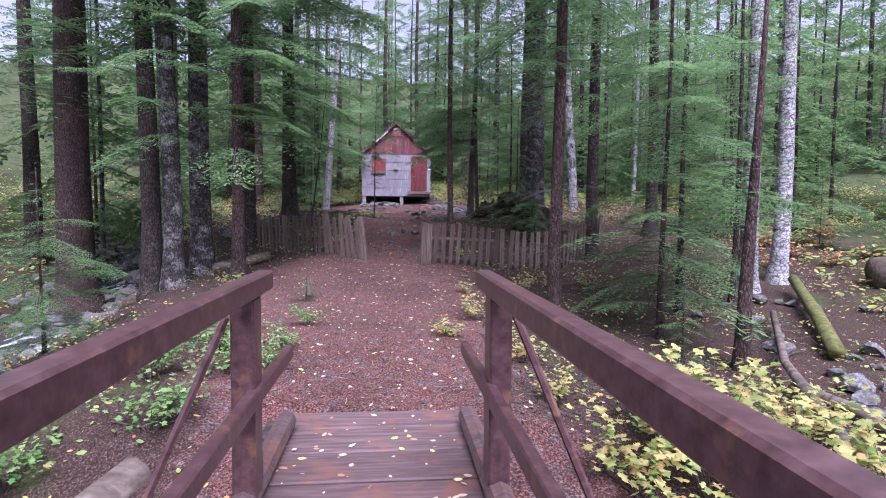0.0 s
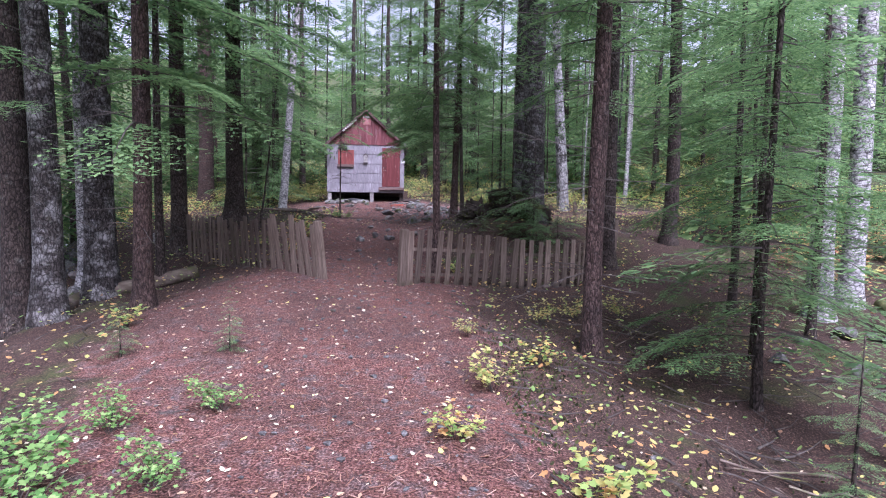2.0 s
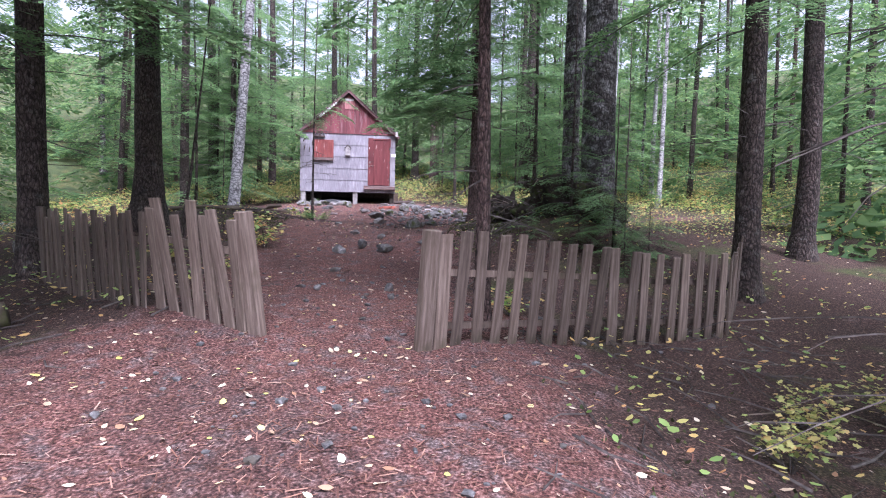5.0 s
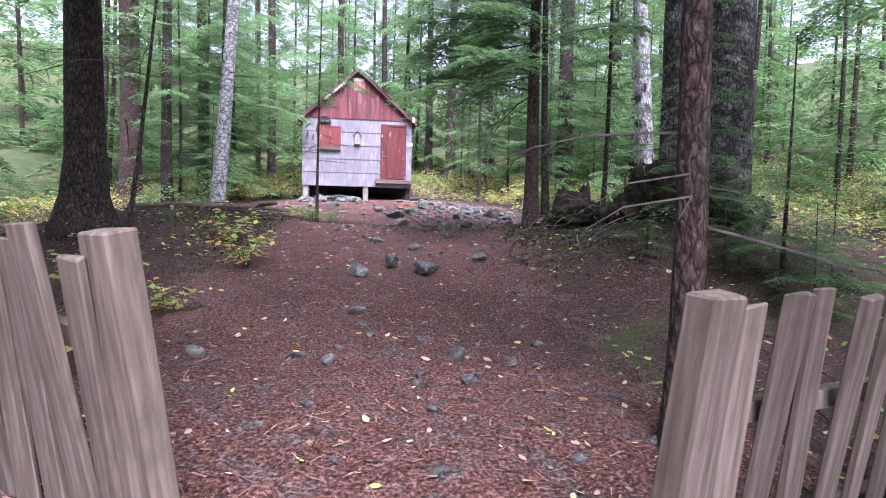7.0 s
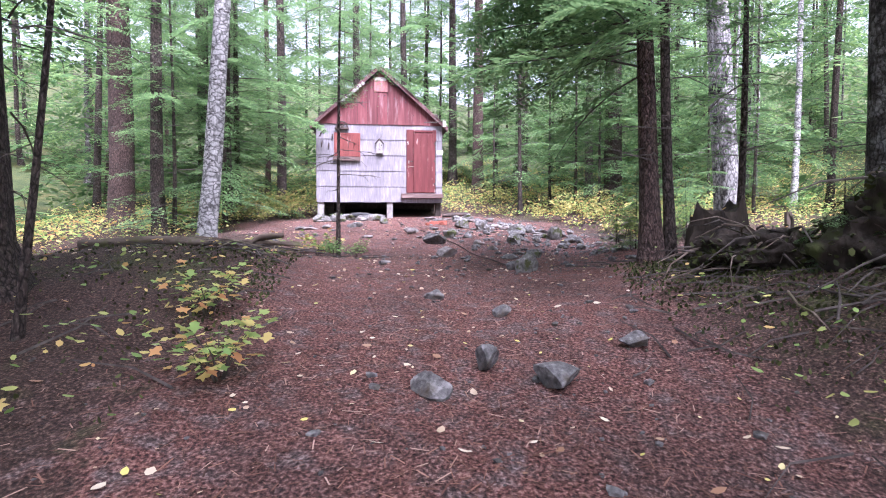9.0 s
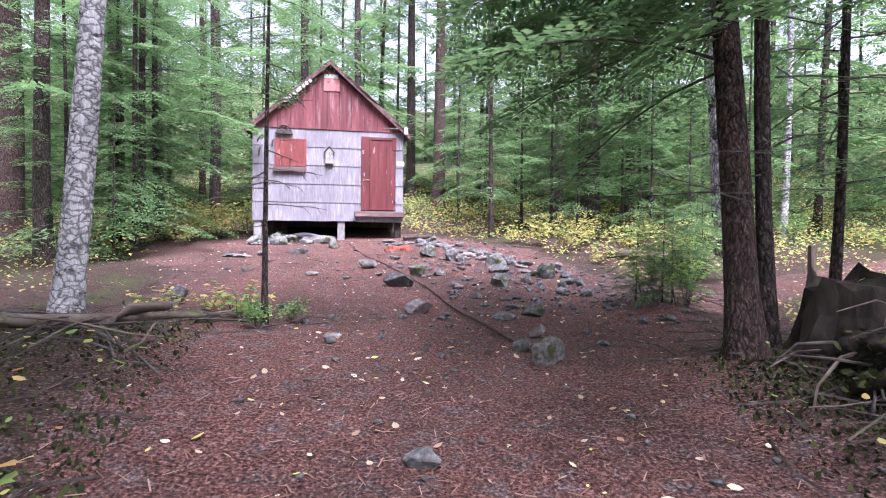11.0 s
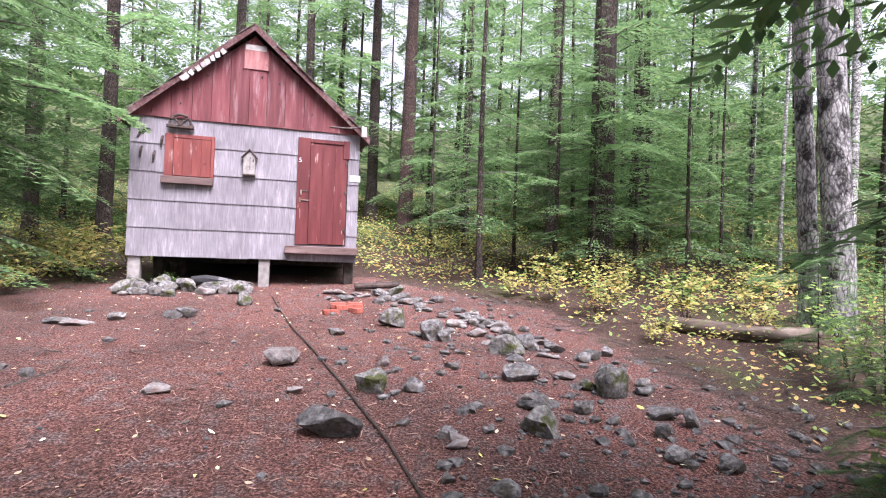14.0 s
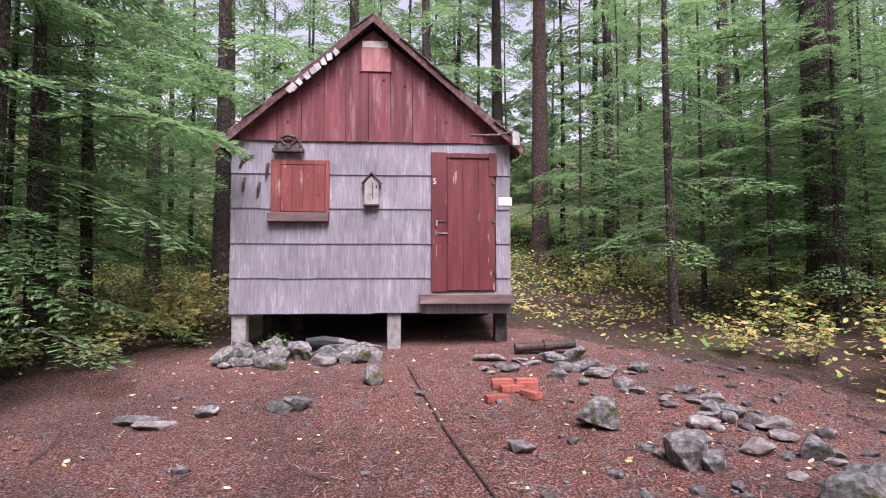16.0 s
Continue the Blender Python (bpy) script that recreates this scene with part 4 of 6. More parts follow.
tree("hemlock_sapling", -3.9, 4.6, 0.05, 2.2, M_BARK, "small hemlock with soft green boughs by the bridge", YOUNG_CROWNS[0], 0.15, 0.55)
tree("hemlock_sapling", -4.8, 6.2, 0.05, 2.6, M_BARK, "small hemlock with soft green boughs by the bridge", YOUNG_CROWNS[1], 0.15, 0.65, low=((18, 0.2, 1.9, -180, 180, 0.7, 1.2),))
tree("hemlock_sapling", -1.55, 7.6, 0.016, 0.4, M_BARK, "knee-high hemlock seedling by the path", YOUNG_CROWNS[1], 0.03, 0.17)
tree("hemlock_sapling", -2.6, 7.4, 0.016, 0.4, M_BARK, "knee-high hemlock seedling by the path", YOUNG_CROWNS[1], 0.03, 0.17)
tree("hemlock_sapling", 3.6, 6.2, 0.03, 1.2, M_BARK, "small hemlock with soft green boughs by the path", YOUNG_CROWNS[0], 0.05, 0.3)
for mx, my, ms in ((1.2, 15.4, 0.2), (1.9, 15.0, 0.25), (2.5, 14.5, 0.3), (0.95, 15.9, 0.2), (0.85, 14.6, 0.16), (1.5, 14.4, 0.22), (2.0, 13.9, 0.3), (10.0, 13.0, 0.5), (11.6, 12.4, 0.6), (9.0, 14.4, 0.6), (12.5, 15, 0.7)):
    tree("hemlock_sapling", mx, my, 0.02, 3.2 * ms, M_BARK, "low bushy hemlock seedling on the bank", YOUNG_CROWNS[1], 0.02, ms, flare=1.1, low=((7, 0.04, 2.2 * ms, -180, 180, 1.3 * ms, 2.2 * ms),))
# right of the path
# its higher row of boughs is added only to darken the ground below
tree("hemlock_tree", 2.28, 8.7, 0.21, 18, M_RED, "red-brown hemlock trunk bristling with dead branches", NEAR_CROWNS[2], 3.3, 0.85, dead=34, dead_to=4.4, dead_reach=1.7, turn=200, low=((6, 3.6, 6, -180, 180, 1.4, 2.2), (10, 5, 9, -180, 180, 2.0, 3.0)))
tree("hemlock_tree", 0.12, 11.6, 0.135, 12, M_RED, "slim hemlock growing just behind the fence", NEAR_CROWNS[1], 2.9, 0.62, dead=9, dead_to=3.4, turn=90, low=((9, 3.0, 5, -180, 180, 1.0, 1.6),))
tree("hemlock_tree", 3.75, 7.9, 0.09, 7.5, M_BARK, "young hemlock with boughs down to the ground", YOUNG_CROWNS[0], 0.7, 1.25, dead=5, low=((26, 0.4, 4.6, -180, 180, 0.9, 1.7),))
tree("hemlock_tree", 4.4, 9.4, 0.1, 8, M_BARK, "young hemlock with boughs down to the ground", YOUNG_CROWNS[1], 0.9, 1.3, dead=5, low=((14, 0.6, 5, -180, 180, 1.0, 1.7),))
tree("hemlock_tree", 5.6, 10.4, 0.11, 9, M_BARK, "young hemlock pole in the thicket", YOUNG_CROWNS[0], 1.6, 1.3, dead=14, dead_to=3)
tree("hemlock_tree", 4.9, 11.3, 0.12, 10, M_BARK, "young hemlock pole in the thicket", YOUNG_CROWNS[1], 2.2, 1.4, dead=14, dead_to=3)
tree("dead_snag", 4.55, 7.0, 0.19, 5.2, M_RED, "broken dead trunk with peeling bark", None, dead=10, dead_to=4, lean=(0.02, 0.01), category="snag")
tree("birch_tree", 6.2, 11.3, 0.34, 20, M_BIRCH, "tall birch with blotched white bark", BIRCH_CROWN, 7.0, 1.2, dead=6, dead_to=6.5, dead_from=2.5, lean=(-0.004, 0.0))
tree("birch_tree", 7.0, 11.9, 0.33, 20, M_BIRCH, "tall birch with blotched white bark", BIRCH_CROWN, 7.0, 1.2, dead=6, dead_to=6.5, dead_from=2.5, lean=(0.008, 0.0))
tree("fir_tree", 2.0, 15.7, 0.55, 22, M_LICHEN, "large lichen-blotched fir trunk on the mound", NEAR_CROWNS[0], 6.4, 0.9, dead=10)
tree("fir_tree", 1.75, 16.6, 0.32, 20, M_LICHEN, "grey lichened fir trunk on the mound", NEAR_CROWNS[2], 5.8, 0.9, dead=8)
tree("hemlock_tree", -0.03, 17.25, 0.2, 14, M_RED, "leaning red-brown hemlock beside the stump", NEAR_CROWNS[1], 4.2, 0.85, lean=(0.01, 0.2), dead=12, dead_to=4, turn=150, low=((14, 2.1, 4.8, -180, 180, 1.2, 2.0), (14, 2.2, 3.8, 150, 260, 1.5, 2.1), (14, 1.9, 3.6, 90, 250, 1.4, 2.4)))
tree("hemlock_tree", 0.2, 17.4, 0.11, 11, M_BARK, "thin hemlock beside the stump", YOUNG_CROWNS[0], 3.4, 1.1, lean=(-0.02, 0), dead=10, dead_to=3.4)
tree("hemlock_tree", 1.2, 18.2, 0.09, 7, M_BARK, "young hemlock behind the mossy stump", YOUNG_CROWNS[1], 1.2, 1.1)
tree("hemlock_tree", 3.4, 13.6, 0.3, 18, M_BARK, HEM, NEAR_CROWNS[2], 4.8, 0.9, dead=10, low=((10, 3.2, 6, 90, 300, 1.4, 2.2),))
tree("hemlock_tree", 5.2, 15.6, 0.32, 18, M_BARK, HEM, NEAR_CROWNS[1], 4.6, 1.0, dead=10)
tree("hemlock_sapling", 1.5, 15.15, 0.05, 3.4, M_BARK, "bushy young hemlock sweeping over the root mound", YOUNG_CROWNS[0], 0.15, 0.62, low=((8, 0.15, 1.1, 170, 330, 0.4, 0.65),))
tree("hemlock_sapling", 1.95, 14.3, 0.04, 2.2, M_BARK, "bushy young hemlock sweeping over the root mound", YOUNG_CROWNS[1], 0.1, 0.45, low=((9, 0.1, 1.0, 120, 330, 0.45, 0.7),))
# round the clearing and the cabin
tree("fir_tree", 2.25, 29.8, 0.6, 24, M_BARK, "stout dark fir beyond the yellow undergrowth", NEAR_CROWNS[0], 2.2, 1.15, dead=16, dead_to=3, flare=1.5, low=((12, 1.2, 5, 120, 330, 1.8, 2.8),))
tree("birch_tree", 3.85, 24.75, 0.42, 20, M_OLDBIRCH, "old leaning birch with cracked black and white bark", BIRCH_CROWN, 7.0, 1.2, lean=(-0.065, 0.0), dead=8, dead_to=6, dead_from=2.5, flare=1.25)
tree("birch_tree", 3.8, 25.2, 0.27, 20, M_OLDBIRCH, "second stem of the old birch, dark with lichen", NEAR_CROWNS[2], 6.0, 0.8, lean=(-0.05, 0.02))
tree("hemlock_tree", -8.6, 25.5, 0.17, 14, M_BARK, "dense dark hemlock with low sweeping boughs", NEAR_CROWNS[0], 2.0, 0.9, dead=6, dead_to=1.8, low=((40, 0.9, 7.5, -180, 180, 1.5, 2.6),))
for sx, sy, ss in ((0.5, 19.95, 0.34), (0.72, 20.2, 0.3), (0.25, 20.1, 0.2), (1.9, 21.9, 0.34), (2.5, 23.4, 0.4)):
    tree("hemlock_sapling", sx, sy, 0.016, 3.6 * ss, M_BARK, "feathery hemlock sapling at the edge of the clearing", YOUNG_CROWNS[0], 0.1, ss, low=((16, 0.08, 3.2 * ss, -180, 180, 1.1 * ss, 1.9 * ss),))
tree("hemlock_tree", -0.85, 27.6, 0.13, 9, M_BARK, "slim hemlock at the edge of the undergrowth", YOUNG_CROWNS[0], 1.2, 1.2, dead=8)
tree("hemlock_tree", 0.9, 28.7, 0.1, 8, M_BARK, "slim hemlock at the edge of the undergrowth", YOUNG_CROWNS[1], 1.2, 1.3)
tree("hemlock_tree", -2.3, 35.2, 0.5, 22, M_RED, "old hemlock trunk with bare snaking branches", NEAR_CROWNS[1], 9.0, 1.2, dead=40, dead_to=9, dead_reach=1.9)
tree("hemlock_tree", -3.6, 37.5, 0.42, 22, M_BARK, "old hemlock trunk behind the cabin", NEAR_CROWNS[2], 8.0, 1.2, dead=24, dead_to=8, dead_reach=1.7)
tree("hemlock_tree", -8.4, 24.8, 0.13, 11, M_BARK, "young hemlock with broad dark boughs by the cabin", NEAR_CROWNS[1], 0.6, 0.8, lean=(0.01, 0))
tree("hemlock_tree", -9.2, 23.9, 0.1, 8, M_BARK, "young hemlock with broad dark boughs by the clearing", YOUNG_CROWNS[0], 0.3, 1.7)
tree("hemlock_tree", -8.1, 23.6, 0.05, 3, M_BARK, "low hemlock with soft boughs by the clearing", YOUNG_CROWNS[1], 0.15, 0.75)
tree("hemlock_tree", -9.4, 25.9, 0.1, 9, M_BARK, "young hemlock with broad dark boughs by the cabin", YOUNG_CROWNS[1], 0.4, 1.8)
for hx, hy, hs in ((0.2, 29.6, 1.4), (1.5, 28.1, 1.2), (3.5, 28.2, 1.5), (3.6, 31.0, 1.7), (-1.6, 31.5, 1.5), (5.6, 27.5, 1.4), (5.4, 30.2, 1.6), (-0.6, 33.0, 1.7)):
    tree("hemlock_tree", hx, hy, 0.09, 5.2 * hs, M_BARK, "young hemlock with layered boughs in the undergrowth", YOUNG_CROWNS[int(hy) % 2], 0.7, hs)
tree("hemlock_tree", -8.9, 26.6, 0.17, 13, M_BARK, "young hemlock with broad dark boughs by the cabin", NEAR_CROWNS[0], 1.6, 0.75)
tree("hemlock_tree", -9.3, 23.5, 0.3, 16, M_BARK, HEM, NEAR_CROWNS[2], 2.2, 0.95, dead=8)
tree("cedar_tree", -12.2, 26.2, 0.7, 24, M_RED, "thick red-brown cedar trunk in the woods", NEAR_CROWNS[1], 5.0, 1.2, dead=14)
tree("hemlock_tree", -10.4, 27.4, 0.4, 20, M_BARK, HEM, NEAR_CROWNS[0], 3.0, 1.0, dead=10)
tree("birch_tree", 8.5, 33.9, 0.24, 16, M_BIRCH, "thin white birch far in the woods", BIRCH_CROWN, 7.0, 1.2, lean=(0.02, 0.01), dead=6, dead_to=6, dead_from=2.0)
tree("birch_tree", 7.1, 28.4, 0.2, 16, M_BIRCH, "thin white birch far in the woods", BIRCH_CROWN, 7.0, 1.2, lean=(0.02, 0.01), dead=6, dead_to=6, dead_from=2.0)
tree("birch_tree", 5.1, 27.7, 0.09, 13, M_BIRCH, "thin white birch far in the woods", BIRCH_CROWN, 7.0, 1.2, lean=(0.02, 0.01), dead=6, dead_to=6, dead_from=2.0)
for bx, by, bs in ((-13.5, 36, 0.9), (-10.5, 38.5, 1.0), (-7.5, 37.0, 0.9), (-4.5, 39.5, 1.0), (-1.5, 37.5, 0.9), (1.2, 39.0, 1.0), (3.6, 36.5, 0.9), (6.2, 38.5, 1.0), (9.0, 37, 0.95)):
    tree("hemlock_tree", bx, by, 0.16, 15, M_BARK, "bushy hemlock standing behind the cabin", MID_CROWNS[int(by) % 4], 0.4, bs, lean=(0.01 * (int(by) % 5 - 2), 0.02))
for k in range(14):
    a = -24 + 3.6 * k
    tree("conifer_tree", a + (k * 37 % 5) * 0.5, 46 + (k * 29 % 11), 0.22, 19, M_BARK, "tall conifer in the green woods", MID_CROWNS[k % 4], 1.0 + (k % 3), 1.2, lean=(0.012 * (k % 5 - 2), 0.0), squash=1.1)
# young growth on the slopes across the streams
for k, (bx, by, bs) in enumerate(((9.5, 17, 0.5), (11.8, 19.5, 0.7), (13.5, 15.5, 0.6), (10.5, 23, 0.7), (15.5, 20.5, 0.8), (8.6, 20, 0.45), (17.5, 14, 0.8), (14, 25, 0.9), (20, 18, 0.9), (-13.5, 17, 0.7), (-15.5, 13, 0.8), (-17, 19, 0.9), (-14, 21.5, 0.8), (-19, 15, 0.9), (-16, 9.5, 0.8))):
    tree("hemlock_tree", bx, by, 0.12, 14 * bs + 1, M_BARK, "young hemlock with layered boughs on the far slope", MID_CROWNS[k % 4], 0.3, bs)
for k, (bx, by, bs) in enumerate(((-9.2, 30.5, 1.2), (-7.2, 33.5, 1.3), (-11.5, 31.5, 1.2), (-5.6, 35.5, 1.3), (-0.3, 36.0, 1.2), (2.2, 34.0, 1.2), (5.0, 34.5, 1.2))):
    tree("hemlock_tree", bx, by, 0.34, 20, M_BARK, HEM, NEAR_CROWNS[k % 3], 2.5, bs, dead=8)
# unseen trees added behind the camera; they shade the bridge end
for bx, by in ((-3.5, -2.5), (4.8, -3.0), (-5, -9), (6, -10), (0.5, -18)):
    tree("hemlock_tree", bx, by, 0.35, 20, M_BARK, HEM, NEAR_CROWNS[1], 3.8, 1.0)

# the wood beyond
random.seed(77)
placed = []
def far_enough(x, y, gap):
    return all((x - a) ** 2 + (y - b) ** 2 > gap * gap for a, b in placed)


tries = 0
while len(placed) < 76 and tries < 5000:
    tries += 1
    x, y = random.uniform(-34, 36), random.uniform(6, 62)
    c = lerp_knots(y, CENTRE)
    side = x - c
    if abs(side) < 7.5 and y < 33 or (-9 < x < 6 and 22 < y < 33) or not far_enough(x, y, 2.6):
        continue
    if x > 4.5 and -2 < y < 17 and x < 26:
        continue
    if (x > 9 and y < 30 and random.random() < 0.75) or (x < -10 and y < 26 and random.random() < 0.4):
        continue
    if x * x + y * y > 62 ** 2:
        continue
    placed.append((x, y))
    k = len(placed)
    d = random.uniform(0.1, 0.3)
    near = abs(side) < 16 and y < 45
    tree("conifer_tree", x, y, d, random.uniform(17, 24), random.choice((M_BARK, M_BARK, M_LICHEN, M_RED)), "tall conifer in the green woods", MID_CROWNS[k % 4], random.uniform(0.3, 1.6), random.uniform(0.9, 1.2), lean=(random.uniform(-0.035, 0.035), random.uniform(-0.03, 0.03)), squash=1.15, dead=6 if near else 0, dead_to=3.5)

# far slopes: a mass of trees nobody could count
rng = np.random.default_rng(9)
mass = []
temps = [needle_branch(900 + i, 6, 2, 0.34) for i in range(3)]
count = 0
while count < 95:
    a, r = rng.uniform(-1.35, 1.35), rng.uniform(48, 120)
    x, y = r * math.sin(a), 10 + r * math.cos(a)
    if abs(x) < 30 and y < 58:
        continue
    z, H, R = ground_z(x, y), rng.uniform(15, 24), rng.uniform(2.4, 3.8)
    for b in range(20):
        f = (b + rng.uniform(0, 1)) / 20
        L = R * ((1 - f) * 0.9 + 0.12)
        az = b * 2.4 + rng.uniform(-0.4, 0.4)
        q = temps[b % 3] * L
        ca, sa = math.cos(az), math.sin(az)
        mass.append(np.stack([q[:, 0] * ca - q[:, 1] * sa + x, q[:, 0] * sa + q[:, 1] * ca + y, q[:, 2] + z + 1 + f * H], 1))
    count += 1
mass = np.concatenate(mass)
far = sheet("far_woods", mass.tolist(), np.arange(len(mass)).reshape(-1, 4).tolist(), M_NEEDLE_FAR)
tagged(far, "distant hillside of pale green conifers", "woods", kind="stuff")


# ---- shrubs and undergrowth ----
LEAF = [(0, 0), (0.28, 0.16), (0.22, 0.4), (0.5, 0.5), (0.2, 0.66), (0, 1.0), (-0.2, 0.66), (-0.5, 0.5), (-0.22, 0.4), (-0.28, 0.16)]


def leaf_fan(verts, faces, c, az, tilt, roll, size, outline):
    m = pose(*c, 0, 0, az) @ pose(0, 0, 0, tilt, roll, 0)
    i = len(verts)
    verts += [tuple(m @ Vector((p * size, q * size, -0.12 * size * abs(p)))) for p, q in outline]
    faces.append(tuple(range(i, i + len(outline))))


def shrub_parts(seed, height, spread_r, stems, leaves, size):
    rng = random.Random(seed)
    bm = bmesh.new()
    verts, faces = [], []
    for s in range(stems):
        az = rng.uniform(0, 6.28)
        top = Vector((math.cos(az) * spread_r * rng.uniform(0.3, 1), math.sin(az) * spread_r * rng.uniform(0.3, 1), height * rng.uniform(0.55, 1)))
        pts = [Vector((0, 0, -0.05)), top * 0.4 + Vector((0, 0, 0.1 * height)), top]
        prev = None
        for i, c in enumerate(pts):
            r = 0.006 - 0.002 * i
            tri = [bm.verts.new(c + Vector(o) * r) for o in ((1, 0, 0), (-0.5, 0.87, 0), (-0.5, -0.87, 0))]
            if prev:
                for j in range(3):
                    bm.faces.new((prev[j], prev[(j + 1) % 3], tri[(j + 1) % 3], tri[j]))
            prev = tri
        for k in range(leaves):
            f = rng.uniform(0.3, 1.02)
            c = pts[1].lerp(pts[2], (f - 0.4) / 0.6) if f > 0.4 else pts[0].lerp(pts[1], f / 0.4)
            c = c + Vector((rng.gauss(0, 0.07), rng.gauss(0, 0.07), rng.gauss(0, 0.035))) * (spread_r * 2.2)
            leaf_fan(verts, faces, c, rng.uniform(0, 360), rng.uniform(-35, 15), rng.uniform(-25, 25), size * rng.uniform(0.6, 1.25), LEAF)
    lm = bpy.data.meshes.new("leaves")
    lm.from_pydata(verts, [], faces)
    sm = bpy.data.meshes.new("stems")
    bm.to_mesh(sm)
    bm.free()
    sm.materials.append(M_TWIG)
    return lm, sm


SHRUBS = {}
for key, args in {"maple": (1, 0.75, 0.5, 10, 26, 0.082), "low": (2, 0.32, 0.32, 8, 16, 0.065), "tall": (3, 1.25, 0.6, 9, 24, 0.075), "bush": (4, 0.5, 0.45, 12, 26, 0.055)}.items():
    SHRUBS[key] = shrub_parts(*args)


def shrub(key, x, y, mat, label, s=1.0, name="shrub", group=""):
    t = thing(name, pose(x, y, floor_z(x, y) - 0.01, 0, 0, (x * 91 + y * 57) % 360), label, "shrub", group)
    lm, sm = SHRUBS[key]
    lm2 = SHRUBS.setdefault((key, mat.name), None)
    if lm2 is None:
        lm2 = lm.copy()
        lm2.materials.append(mat)
        SHRUBS[(key, mat.name)] = lm2
    for me, nm in ((lm2, "foliage"), (sm, "stem_wood")):
        ob = tagged(new(nm, me), kind="stuff")
        ob.parent = t
        ob.matrix_basis = Matrix.Scale(s, 4)
    return t


YL, GL = "low shrub with yellowing maple-like leaves", "low bright green leafy shrub"
for x, y, s in ((3.1, 3.6, 1.25), (3.7, 3.1, 1.25), (3.4, 4.4, 1.2), (2.6, 3.4, 0.9), (4.3, 3.7, 1.1), (4.5, 2.7, 1.0), (2.1, 4.4, 0.5), (3.0, 4.1, 1.0), (3.9, 3.9, 1.1), (3.5, 2.6, 1.1), (2.9, 2.9, 0.9), (4.1, 4.6, 0.9)):
    shrub("maple", x, y, M_YELLOW, YL, s, group="yellowing shrubs by the bridge")
for x, y, s in ((1.15, 7.05, 0.55), (1.75, 9.6, 0.5), (2.3, 10.3, 0.5), (0.85, 8.3, 0.3), (3.0, 10.6, 0.5)):
    shrub("maple", x, y, M_YELLOW, YL, s, group="yellowing shrubs by the path")
for x, y, s in ((-1.0, 4.4, 0.9), (-1.4, 4.9, 0.9), (-1.75, 4.3, 1.0), (-1.1, 3.5, 1.0), (-1.9, 5.3, 0.8), (-0.75, 5.2, 0.6), (-2.4, 4.7, 1.0), (-0.95, 6.3, 0.6), (-2.5, 3.6, 1.1), (-1.9, 3.0, 1.0), (-0.6, 4.6, 0.6), (-1.5, 5.8, 0.6)):
    shrub("bush", x, y, M_GREEN, GL, s, group="green shrubs by the bridge")
for x, y, s in ((-3.2, 8.3, 0.7), (-3.0, 14.3, 0.9), (-3.9, 13.4, 0.9), (-3.55, 15.2, 0.9), (-2.95, 12.9, 0.6), (1.6, 7.9, 0.7), (0.9, 6.0, 0.6), (1.8, 5.4, 0.8), (0.4, 12.0, 0.7), (-4.6, 18.6, 0.7), (-4.0, 18.9, 0.9), (-4.4, 19.2, 0.5)):
    shrub("low", x, y, M_UNDER, YL, s * 1.3, group="small leafy plants by the path")
for x, y, s in ((7.3, 12.8, 0.9), (8.0, 13.6, 1.0), (8.6, 12.9, 0.8), (7.8, 14.6, 1.1), (9.0, 14.4, 1.1), (9.6, 13.3, 0.9), (8.4, 15.6, 1.1), (9.8, 15.8, 1.2), (7.0, 13.9, 0.8)):
    shrub("low", x, y, M_RUST, "rust and orange leaved plants on the far bank", s * 1.5, group="rust-coloured plants on the far bank")
shrub("low", -5.9, 26.2, M_GREEN, GL, 0.7)
for x, y, s in ((-3.45, 18.75, 0.55), (-3.8, 18.75, 0.6), (-3.6, 18.3, 0.5)):
    shrub("bush", x, y, M_GREEN, "low green plants round the foot of the sapling", s, group="green plants round the sapling")
for x, y, s in ((0.5, 20.2, 0.8), (0.75, 19.9, 0.7), (0.3, 20.0, 0.6), (0.95, 20.3, 0.8), (0.55, 19.7, 0.5), (1.9, 22.0, 0.8), (2.2, 22.6, 0.9)):
    shrub("tall", x, y, M_BUSH, "feathery green bush at the edge of the clearing", s, "bush", "bushes by the clearing")
for x, y, s in ((0.2, 26.2, 0.9), (0.9, 25.5, 0.9), (1.3, 26.6, 1.0), (-0.4, 26.6, 0.7), (1.9, 25.2, 1.0), (2.6, 24.6, 0.9), (0.5, 27.6, 1.0), (2.6, 26.6, 1.0), (0.9, 24.0, 0.6), (3.4, 26.0, 1.0)):
    shrub("maple", x, y, M_YELLOW, YL, s * 0.9, group="yellow shrubs beyond the clearing")
for x, y, s in ((-7.5, 27.0, 1.1), (-8.2, 28.0, 1.2), (-7.7, 25.9, 0.8), (-9.0, 27.6, 1.1), (-8.6, 26.2, 0.9), (-9.8, 25.4, 1.1), (-7.3, 26.4, 0.9), (-7.9, 26.9, 1.2), (-7.2, 27.8, 1.2), (-8.4, 25.0, 0.8), (-7.7, 25.3, 0.6)):
    shrub("maple", x, y, M_YELLOW, YL, s, group="yellow shrubs beside the cabin")

random.seed(19)
n = 0
while n < 60:
    x, y = random.uniform(-12, 11), random.uniform(24.5, 42)
    q = CABIN.inverted() @ Vector((x, y, 0))
    if tread_at(x, y) > 0.2 or (U0 - 0.8 < q.x < U1 + 0.8 and q.y < DEEP + 0.8):
        continue
    shrub(random.choice(("tall", "maple", "maple")), x, y, random.choice((M_UNDER, M_YELLOW, M_GREEN)), "leafy shrub turning yellow under the trees", random.uniform(0.7, 1.15), group="shrubs in the undergrowth")
    n += 1

